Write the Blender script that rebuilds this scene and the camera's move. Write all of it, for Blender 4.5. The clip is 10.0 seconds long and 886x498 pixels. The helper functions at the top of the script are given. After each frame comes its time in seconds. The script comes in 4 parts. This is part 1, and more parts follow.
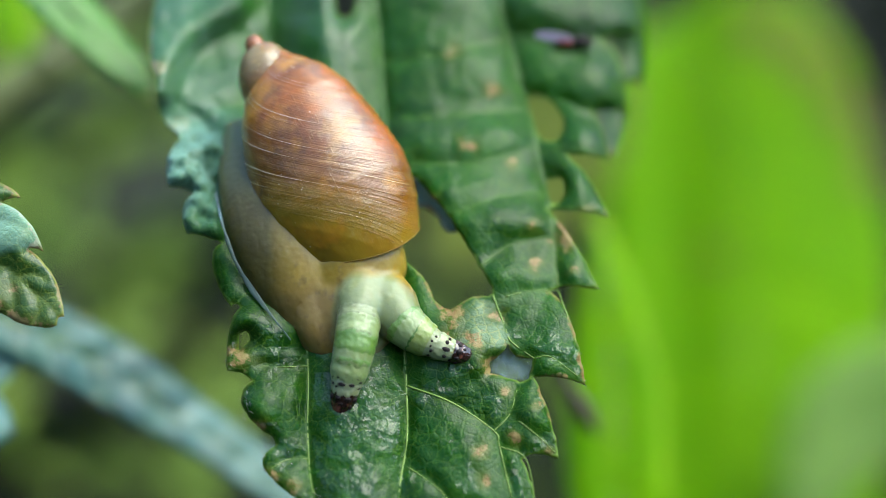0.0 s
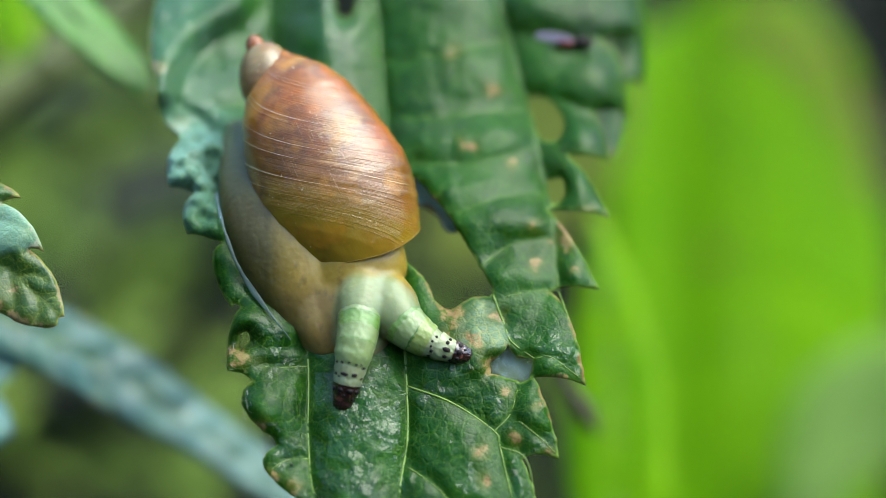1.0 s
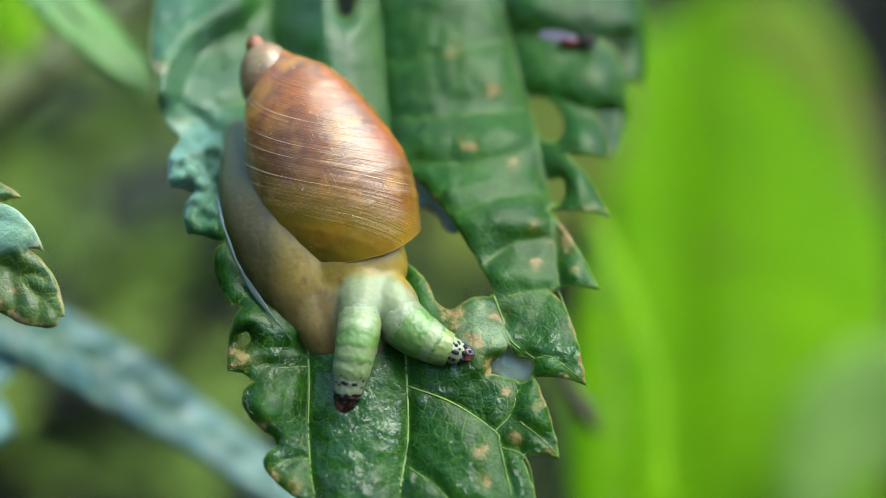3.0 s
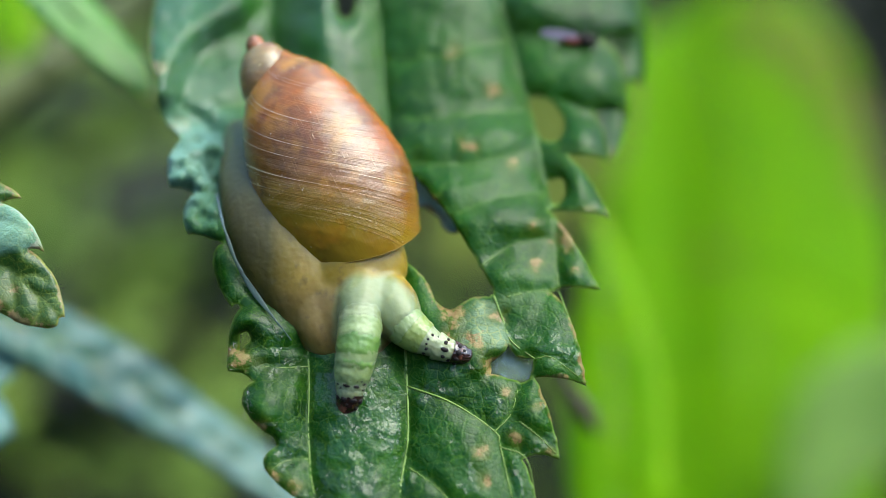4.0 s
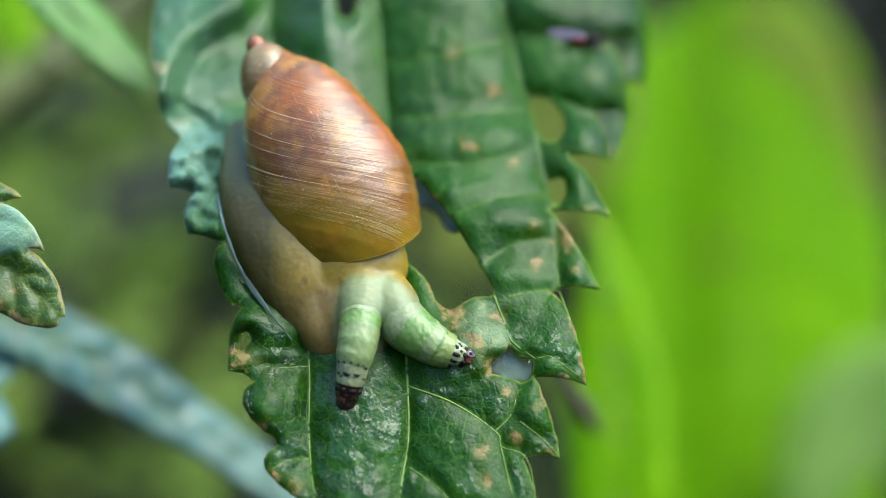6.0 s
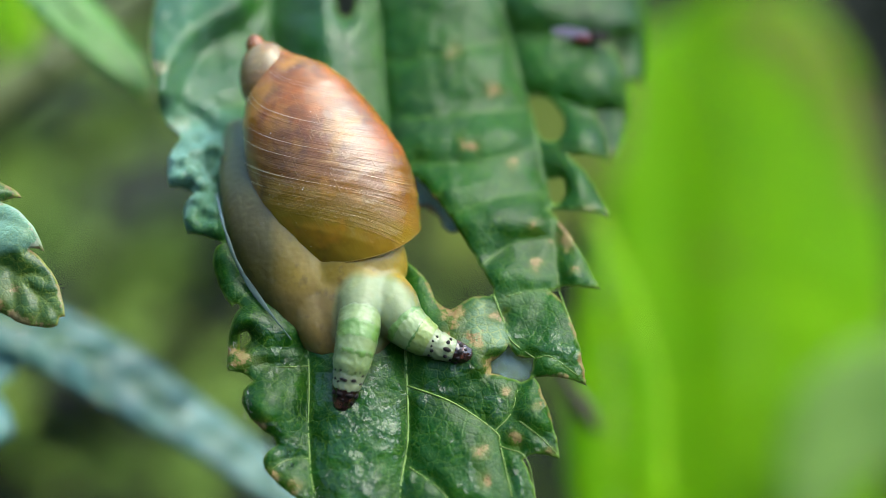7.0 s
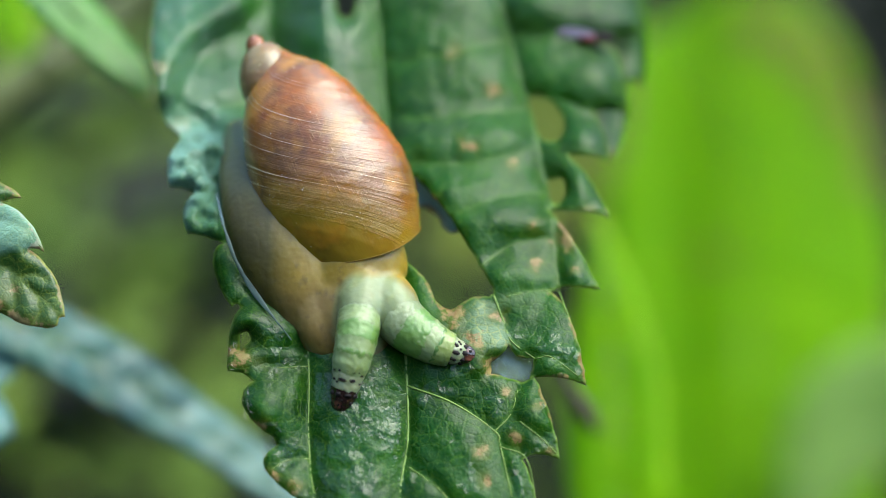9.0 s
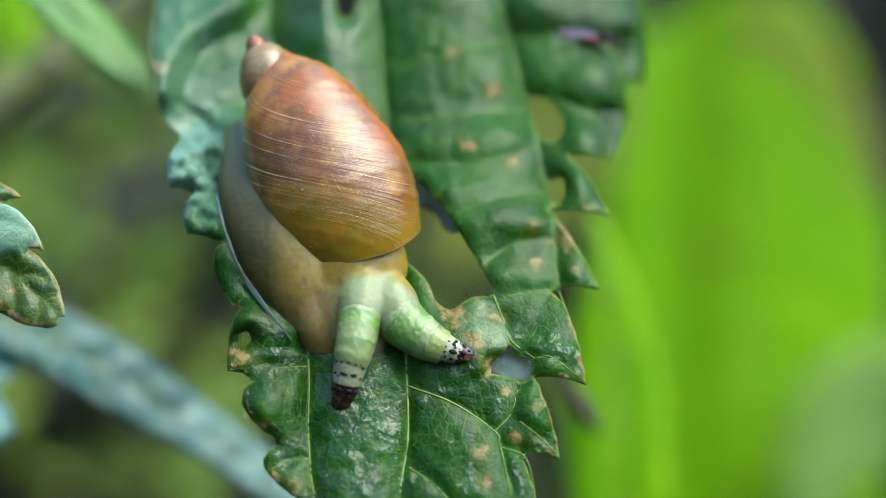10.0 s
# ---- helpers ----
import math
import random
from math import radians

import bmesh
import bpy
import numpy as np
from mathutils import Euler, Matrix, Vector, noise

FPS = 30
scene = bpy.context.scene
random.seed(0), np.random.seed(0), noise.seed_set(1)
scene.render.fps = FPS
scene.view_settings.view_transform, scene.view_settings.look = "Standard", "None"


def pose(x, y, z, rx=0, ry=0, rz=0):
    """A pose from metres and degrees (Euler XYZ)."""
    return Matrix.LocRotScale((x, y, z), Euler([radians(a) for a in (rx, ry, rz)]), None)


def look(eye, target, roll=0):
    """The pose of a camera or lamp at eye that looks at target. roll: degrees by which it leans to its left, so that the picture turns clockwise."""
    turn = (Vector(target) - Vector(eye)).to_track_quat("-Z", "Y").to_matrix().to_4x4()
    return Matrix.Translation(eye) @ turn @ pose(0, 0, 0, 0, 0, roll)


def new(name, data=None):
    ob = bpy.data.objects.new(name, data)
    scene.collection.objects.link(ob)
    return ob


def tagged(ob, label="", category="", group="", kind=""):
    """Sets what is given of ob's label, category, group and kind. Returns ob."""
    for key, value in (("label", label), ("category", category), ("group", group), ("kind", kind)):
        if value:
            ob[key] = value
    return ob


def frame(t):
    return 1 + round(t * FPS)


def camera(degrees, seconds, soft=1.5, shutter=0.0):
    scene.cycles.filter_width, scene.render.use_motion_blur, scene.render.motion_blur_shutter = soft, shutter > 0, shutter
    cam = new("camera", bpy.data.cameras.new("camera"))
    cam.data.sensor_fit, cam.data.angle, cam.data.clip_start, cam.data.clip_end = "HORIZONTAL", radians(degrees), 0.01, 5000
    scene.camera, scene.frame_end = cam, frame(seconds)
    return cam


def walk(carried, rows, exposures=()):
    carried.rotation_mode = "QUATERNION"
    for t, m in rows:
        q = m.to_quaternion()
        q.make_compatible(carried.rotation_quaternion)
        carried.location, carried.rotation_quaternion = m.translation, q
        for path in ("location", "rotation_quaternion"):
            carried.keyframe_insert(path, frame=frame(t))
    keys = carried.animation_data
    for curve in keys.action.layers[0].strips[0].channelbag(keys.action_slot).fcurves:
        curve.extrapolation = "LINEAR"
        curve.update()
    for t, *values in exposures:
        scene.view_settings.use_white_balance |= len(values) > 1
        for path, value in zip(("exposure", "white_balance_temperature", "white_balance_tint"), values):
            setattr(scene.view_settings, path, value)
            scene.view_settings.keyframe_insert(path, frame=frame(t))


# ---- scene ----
# One macro shot: a snail with two pulsing eyestalks on a torn serrated leaf.
MM = 0.001
REACH = 0.1217          # from the lens to the plane of sharpness
HEART = Matrix.Translation((0, 0, 0.17)) @ pose(0, 0, 0, -20)   # the plane of sharpness: x right, y away, z up


def sight(x, z, d):
    """A place in HEART's space: x and z in mm as they stand in the plane of sharpness, d mm beyond it."""
    k = 1 + d * MM / REACH
    return Vector((x * k * MM, d * MM, z * k * MM))


def eye_row(t, dx, dz):
    """The lens drifts a hair with its support."""
    return t, look(HEART @ Vector((dx * MM, -REACH, dz * MM)), HEART @ Vector((dx * MM, 0, dz * MM)))


cam = camera(24, 10.0, soft=0.5)
cam.data.dof.use_dof = True
cam.data.dof.focus_distance = REACH - 0.0012
cam.data.dof.aperture_fstop = 11
walk(cam, [eye_row(0, 0, 0), eye_row(1.5, -0.03, 0.02), eye_row(2.7, -0.045, 0.02), eye_row(4.5, -0.05, 0.03),
           eye_row(5.6, -0.08, 0.03), eye_row(7.0, -0.05, 0.0), eye_row(8.5, -0.05, 0.015), eye_row(10, -0.05, 0.015)])

# ---- light ----
world = bpy.data.worlds.new("world")
scene.world = world
world.use_nodes = True
wn = world.node_tree.nodes
sky = wn.new("ShaderNodeTexSky")
sky.sky_type, sky.sun_disc = "NISHITA", False
sky.sun_elevation, sky.sun_rotation = radians(60), radians(96)
world.node_tree.links.new(sky.outputs[0], wn["Background"].inputs[0])
wn["Background"].inputs[1].default_value = 0.15
sun_data = bpy.data.lights.new("sun", "SUN")
sun_data.energy, sun_data.angle, sun_data.color = 1.6, radians(52), (1.0, 0.98, 0.93)
sun = new("sun", sun_data)
sun.matrix_world = look((0.56, -0.06, 1.14), (0, 0, 0.17))
scene.view_settings.exposure = 2.04
scene.view_settings.use_white_balance = True
scene.view_settings.white_balance_temperature = 6650
scene.view_settings.white_balance_tint = 1


# ---- materials ----
class Nodes:
    """A material's node tree, with short ways to add to it."""

    def __init__(self, name):
        self.mat = bpy.data.materials.new(name)
        self.mat.use_nodes = True
        self.tree = self.mat.node_tree
        self.out = self.tree.nodes["Material Output"]
        self.bsdf = self.tree.nodes["Principled BSDF"]
        self.coord = self.tree.nodes.new("ShaderNodeTexCoord").outputs["Object"]

    def put(self, socket, value):
        if hasattr(value, "is_linked"):
            self.tree.links.new(value, socket)
        elif isinstance(value, (tuple, list)) and len(value) == 3 and socket.type == "RGBA":
            socket.default_value = (*value, 1)
        else:
            socket.default_value = value

    def noise(self, scale, detail=4, rough=0.55, vector=None, out="Fac"):
        n = self.tree.nodes.new("ShaderNodeTexNoise")
        self.put(n.inputs["Vector"], vector or self.coord)
        n.inputs["Scale"].default_value, n.inputs["Detail"].default_value = scale, detail
        n.inputs["Roughness"].default_value = rough
        return n.outputs[out]

    def warped(self, scale, amount):
        """The coordinates, shaken by a noise."""
        n = self.tree.nodes.new("ShaderNodeVectorMath")
        n.operation = "MULTIPLY_ADD"
        self.put(n.inputs[0], self.noise(scale, 2, out="Color"))
        n.inputs[1].default_value = (amount, amount, amount)
        self.put(n.inputs[2], self.coord)
        return n.outputs[0]

    def cells(self, scale, feature="DISTANCE_TO_EDGE", vector=None):
        n = self.tree.nodes.new("ShaderNodeTexVoronoi")
        n.feature = feature
        self.put(n.inputs["Vector"], vector or self.coord)
        n.inputs["Scale"].default_value = scale
        return n.outputs["Distance"]

    def attr(self, name):
        n = self.tree.nodes.new("ShaderNodeAttribute")
        n.attribute_name = name
        return n.outputs["Fac"]

    def math(self, op, a, b=0.0, clamp=False):
        n = self.tree.nodes.new("ShaderNodeMath")
        n.operation, n.use_clamp = op, clamp
        self.put(n.inputs[0], a), self.put(n.inputs[1], b)
        return n.outputs[0]

    def span(self, value, a, b, c=0.0, d=1.0):
        n = self.tree.nodes.new("ShaderNodeMapRange")
        self.put(n.inputs[0], value)
        for i, v in enumerate((a, b, c, d)):
            n.inputs[i + 1].default_value = v
        return n.outputs[0]

    def mix(self, fac, a, b, blend="MIX"):
        n = self.tree.nodes.new("ShaderNodeMix")
        n.data_type, n.blend_type = "RGBA", blend
        self.put(n.inputs[0], fac), self.put(n.inputs[6], a), self.put(n.inputs[7], b)
        return n.outputs[2]

    def ramp(self, fac, stops):
        n = self.tree.nodes.new("ShaderNodeValToRGB")
        self.put(n.inputs[0], fac)
        while len(n.color_ramp.elements) < len(stops):
            n.color_ramp.elements.new(0.5)
        for e, (p, c) in zip(n.color_ramp.elements, stops):
            e.position, e.color = p, (*c, 1)
        return n.outputs[0]

    def bump(self, height, strength, distance, base=None):
        n = self.tree.nodes.new("ShaderNodeBump")
        self.put(n.inputs["Height"], height)
        n.inputs["Strength"].default_value, n.inputs["Distance"].default_value = strength, distance
        if base:
            self.put(n.inputs["Normal"], base)
        return n.outputs[0]

    def set(self, **values):
        for key, v in values.items():
            self.put(self.bsdf.inputs[key.replace("_", " ")], v)
        return self

    def thin(self, amount, colour):
        """Lets light through, as a leaf does."""
        tr = self.tree.nodes.new("ShaderNodeBsdfTranslucent")
        self.put(tr.inputs[0], colour)
        m = self.tree.nodes.new("ShaderNodeMixShader")
        self.put(m.inputs[0], amount)
        self.tree.links.new(self.bsdf.outputs[0], m.inputs[1])
        self.tree.links.new(tr.outputs[0], m.inputs[2])
        self.tree.links.new(m.outputs[0], self.out.inputs[0])
        return self


def leaf_material(name, dark, light, vein, glow, through_it=0.3, rough=0.48, wet=0.05, shine=0.22, sky_sheen=0.0):
    n = Nodes(name)
    net = n.cells(1900, vector=n.warped(1100, 0.0004))
    net2 = n.cells(3800)
    patch = n.noise(140, 3)
    fine = n.noise(1500, 4)
    base = n.mix(n.span(patch, 0.3, 0.7), dark, light)
    base = n.mix(n.span(n.noise(48, 3), 0.46, 0.62, 0, 0.55), base, dark)
    base = n.mix(n.span(n.noise(420, 5, 0.65), 0.45, 0.75, 0, 0.5), base, (light[0] * 2.0, light[1] * 1.5, light[2]))
    base = n.mix(n.span(n.noise(1300, 5, 0.7), 0.58, 0.76, 0, 0.4), base, (vein[0] * 0.9, vein[1] * 0.8, vein[2] * 0.6))
    speck = n.cells(5600, "F1", n.warped(2400, 0.0002))
    speck = n.math("MULTIPLY", n.span(speck, 0.18, 0.42, 1.0, 0.0), n.span(n.noise(500, 3), 0.38, 0.58, 0.0, 1.0))
    base = n.mix(n.math("MULTIPLY", speck, 0.35), base, (vein[0] * 1.0, vein[1] * 0.95, vein[2] * 0.5))
    coarse = n.cells(1250, vector=n.warped(700, 0.0005))
    base = n.mix(n.span(net, 0.0, 0.05, 0.25, 0.0), base, vein)
    base = n.mix(n.span(coarse, 0.008, 0.024, 0.42, 0.0), base, vein)
    base = n.mix(n.math("MULTIPLY", n.attr("vein"), 0.35), base, vein)
    base = n.mix(n.span(n.attr("rim"), 0.72, 1.0, 0, 0.85), base, (vein[0] * 1.5, vein[1] * 1.2, vein[2] * 2))
    tan = n.ramp(n.noise(800, 5, 0.7), ((0.3, (0.0992, 0.0465, 0.0124)), (0.45, (0.25, 0.175, 0.065)), (0.6, (0.24, 0.21, 0.07)), (0.72, (0.50, 0.43, 0.30))))
    scar = n.math("ADD", n.attr("scar"), n.math("MULTIPLY", n.attr("rim"), n.span(n.noise(110, 3), 0.45, 0.62, 0.15, 1.0)))
    scar = n.span(n.math("MULTIPLY", scar, n.span(n.noise(1000, 6, 0.75), 0.36, 0.66, 0.0, 1.6)), 0.36, 0.72)
    yellow = n.span(n.math("MULTIPLY", n.math("ADD", n.attr("scar"), 0.06), n.noise(900, 4)), 0.035, 0.35, 0, 0.75)
    base = n.mix(yellow, base, (0.09, 0.11, 0.01))
    bare = n.math("MULTIPLY", n.attr("bare"), n.span(n.noise(650, 4), 0.36, 0.56))
    base = n.mix(bare, base, n.mix(n.span(net, 0.02, 0.10), (0.20, 0.26, 0.09), (0.12, 0.20, 0.10)))
    base = n.mix(scar, base, tan)
    h = n.math("ADD", n.math("MULTIPLY", n.span(net, 0, 0.3), 0.12), n.math("MULTIPLY", n.span(net2, 0, 0.25), 0.12))
    h = n.math("ADD", h, n.math("ADD", n.math("MULTIPLY", fine, 0.5), n.math("ADD", n.math("MULTIPLY", n.noise(420, 3), 0.7), n.math("MULTIPLY", n.span(coarse, 0, 0.10), 0.16))))
    pool = n.attr("wet")
    n.set(Base_Color=base, Normal=n.bump(h, 0.8, 0.00012), Specular_IOR_Level=shine,
          Roughness=n.span(n.noise(240, 4), 0.3, 0.7, rough - 0.1, rough + 0.15),
          # The tinted sheen, weighted by "down", stands in for the sky's pale reflection.
          Coat_Weight=n.math("MAXIMUM", wet, pool), Sheen_Weight=n.math("ADD", sky_sheen, n.attr("down")), Sheen_Roughness=0.85, Sheen_Tint=(0.55, 0.95, 0.80, 1.0),
          Coat_Roughness=n.span(pool, 0.2, 0.8, 0.24, 0.05), Coat_IOR=1.42)
    ripple = n.math("ADD", n.math("MULTIPLY", n.noise(380, 3), 1.6), n.math("MULTIPLY", n.span(n.noise(2000, 2), 0.35, 0.65), 0.25))
    n.put(n.bsdf.inputs["Coat Normal"], n.bump(n.math("ADD", n.math("MULTIPLY", ripple, pool), n.math("MULTIPLY", fine, 0.1)), 0.9, 0.00032))
    return n.thin(through_it, n.mix(scar, glow, (0.4, 0.25, 0.1))).mat


LEAF = leaf_material("leaf_green", (0.002, 0.026, 0.001), (0.009, 0.080, 0.001), (0.10, 0.21, 0.018), (0.04, 0.22, 0.003), 0.32, 0.38, 0.18, 0.2, 0.0)
LEAF_BRIGHT = leaf_material("leaf_bright", (0.10, 0.29, 0.0), (0.18, 0.40, 0.0), (0.22, 0.38, 0.02), (0.32, 0.68, 0.0), 0.5, 0.6, 0.0, 0.1)
LEAF_OLIVE = leaf_material("leaf_olive", (0.06, 0.10, 0.010), (0.13, 0.17, 0.02), (0.2, 0.22, 0.08), (0.20, 0.28, 0.02), 0.35, 0.6, 0.0, 0.1)
LEAF_DULL = leaf_material("leaf_dull", (0.11, 0.24, 0.030), (0.17, 0.31, 0.06), (0.2, 0.3, 0.09), (0.16, 0.34, 0.03), 0.3, 0.6, 0.0, 0.2)
# Base colour made pale and bluish to carry the sky's reflection.
LEAF_SKYLIT = leaf_material("leaf_skylit", (0.014, 0.085, 0.07), (0.12, 0.30, 0.27), (0.15, 0.22, 0.12), (0.05, 0.175, 0.03), 0.15, 0.36, 0.9)
LEAF_UNDERSIDE = leaf_material("leaf_underside", (0.16, 0.32, 0.30), (0.30, 0.50, 0.47), (0.16, 0.24, 0.14), (0.08, 0.22, 0.06), 0.25, 0.45, 0.1)
LEAF_MOTTLED = leaf_material("leaf_mottled", (0.005, 0.036, 0.001), (0.030, 0.095, 0.002), (0.24, 0.30, 0.03), (0.08, 0.24, 0.004), 0.35, 0.40, 0.45, 0.3, 0.05)
LEAF_FRESH = leaf_material("leaf_fresh", (0.02, 0.11, 0.012), (0.045, 0.19, 0.02), (0.12, 0.26, 0.04), (0.06, 0.30, 0.01), 0.3, 0.4, 0.3)


def vein_material():
    """Pale towards the tip of the leaf, green towards its base."""
    n = Nodes("leaf_vein")
    sep = n.tree.nodes.new("ShaderNodeSeparateXYZ")
    n.put(sep.inputs[0], n.coord)
    pale = n.mix(n.noise(600), (0.12, 0.21, 0.035), (0.19, 0.28, 0.065))
    c = n.mix(n.span(sep.outputs[2], -0.004, 0.002), pale, (0.022, 0.085, 0.012))
    return n.set(Base_Color=c, Roughness=0.45, Specular_IOR_Level=0.25).mat


def soil_material():
    n = Nodes("shaded_soil")
    # Soil colour taken near black to hold the shade under the plants.
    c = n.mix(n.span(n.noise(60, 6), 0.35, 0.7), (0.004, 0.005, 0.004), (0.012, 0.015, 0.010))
    return n.set(Base_Color=c, Roughness=0.9, Specular_IOR_Level=0.1, Normal=n.bump(n.noise(200, 6), 0.8, 0.004)).mat


def moss_material(name, a, b, glow=0.0):
    n = Nodes(name)
    c = n.mix(n.span(n.noise(45, 4), 0.35, 0.65), a, b)
    return n.set(Base_Color=c, Roughness=0.6, Specular_IOR_Level=0.2).thin(glow, c).mat


def shell_material():
    n = Nodes("amber_shell")
    age, around = n.attr("age"), n.attr("around")

    def streaks(fine, turn, scale, detail, rough):
        v = n.tree.nodes.new("ShaderNodeCombineXYZ")
        n.put(v.inputs[0], n.math("MULTIPLY", age, fine)), n.put(v.inputs[1], n.math("MULTIPLY", around, turn))
        return n.noise(scale, detail, rough, v.outputs[0])

    lines, scratch, bands = streaks(150.0, 7.0, 1.0, 5, 0.7), streaks(380.0, 6.0, 1.0, 3, 0.6), streaks(16.0, 3.0, 1.0, 3, 0.6)
    base = n.ramp(age, ((0.0, (0.30, 0.075, 0.02)), (0.2, (0.30, 0.085, 0.025)), (0.26, (0.22, 0.155, 0.065)), (0.38, (0.13, 0.085, 0.03)), (0.44, (0.36, 0.105, 0.010)),
                        (0.56, (0.31, 0.098, 0.003)), (0.78, (0.28, 0.072, 0.002)), (0.84, (0.16, 0.056, 0.002)), (0.90, (0.17, 0.080, 0.005)), (1.0, (0.21, 0.130, 0.010))))
    base = n.mix(n.span(bands, 0.44, 0.66, 0, 0.6), base, (0.16, 0.046, 0.003))
    base = n.mix(n.span(n.noise(170, 5, 0.62), 0.46, 0.58, 0, 0.8), base, (0.085, 0.034, 0.004))
    base = n.mix(n.span(n.noise(330, 3), 0.54, 0.70, 0, 0.6), base, (0.46, 0.20, 0.015))
    base = n.mix(n.span(lines, 0.56, 0.68, 0, 0.30), base, (0.50, 0.27, 0.06))
    base = n.mix(n.span(scratch, 0.60, 0.70, 0, 0.25), base, (0.45, 0.32, 0.16))
    thread = streaks(240.0, 1.3, 1.0, 2, 0.5)
    base = n.mix(n.math("MULTIPLY", n.span(thread, 0.65, 0.69, 0, 0.9), n.span(age, 0.44, 0.46)), base, (0.62, 0.47, 0.28))
    cross = n.math("MULTIPLY", n.span(streaks(26.0, 210.0, 1.0, 2, 0.5), 0.60, 0.68), n.span(n.noise(260, 2), 0.47, 0.60))
    base = n.mix(n.math("MULTIPLY", cross, 0.2), base, (0.42, 0.22, 0.06))
    pits = n.cells(2600, "F1")
    base = n.mix(n.math("MULTIPLY", n.span(pits, 0.06, 0.12, 1, 0), n.span(n.noise(900, 2), 0.52, 0.6)), base, (0.60, 0.48, 0.30))
    h = n.math("ADD", lines, n.math("ADD", n.math("MULTIPLY", scratch, 0.5), n.math("MULTIPLY", n.noise(1500, 3), 0.3)))
    h = n.math("ADD", h, n.math("ADD", n.math("MULTIPLY", n.span(thread, 0.62, 0.70), 0.7), n.math("MULTIPLY", cross, 0.2)))
    n.set(Base_Color=base, Roughness=0.35, Normal=n.bump(h, 0.6, 0.00006), Specular_IOR_Level=0.05, Subsurface_Weight=0.35, Subsurface_Radius=(1.0, 0.45, 0.1),
          Subsurface_Scale=0.0010, Coat_Weight=1.0, Coat_Roughness=0.05, Coat_IOR=1.6)
    n.put(n.bsdf.inputs["Coat Normal"], n.bump(n.math("ADD", h, n.math("MULTIPLY", n.noise(300, 3), 0.8)), 0.42, 0.00009))
    return n.mat


def flesh_material(name, a, b, scale=420, rough=0.3, sss=0.4, sheen=0.8, glint=0.75):
    n = Nodes(name)
    c = n.mix(n.span(n.noise(scale, 4), 0.3, 0.7), a, b)
    c = n.mix(n.span(n.noise(1700, 3), 0.62, 0.74, 0, 0.5), c, (a[0] * 0.35, a[1] * 0.3, a[2] * 0.3))
    h = n.math("ADD", n.noise(3400, 3, 0.6), n.math("MULTIPLY", n.noise(1500, 2), 0.8))
    n.set(Base_Color=c, Roughness=rough, Subsurface_Weight=sss, Subsurface_Radius=(1.0, 0.8, 0.4), Subsurface_Scale=0.0012,
          Specular_IOR_Level=0.15, Normal=n.bump(h, 0.2, 0.00004), Coat_Weight=sheen, Coat_Roughness=0.04)
    n.put(n.bsdf.inputs["Coat Normal"], n.bump(n.math("ADD", n.math("MULTIPLY", n.noise(2300, 2), 0.7), n.math("MULTIPLY", n.noise(6000, 3), 0.8)), glint, 0.00015))
    return n.mat


def plain(name, colour, rough=0.4, **more):
    n = Nodes(name)
    c = n.mix(n.span(n.noise(900, 3), 0.3, 0.7), tuple(v * 0.75 for v in colour), tuple(min(1, v * 1.2) for v in colour))
    return n.set(Base_Color=c, Roughness=rough, Normal=n.bump(n.noise(2500, 3), 0.25, 0.00005), **more).mat


VEIN, SOIL, SHELL = vein_material(), soil_material(), shell_material()
MOSS = moss_material("moss_green", (0.045, 0.12, 0.02), (0.34, 0.48, 0.09), 0.35)
# Near-black green: the deep shade among the plants is put into the colour.
FOLIAGE_SHADED = moss_material("foliage_shaded", (0.002, 0.005, 0.003), (0.006, 0.012, 0.005))


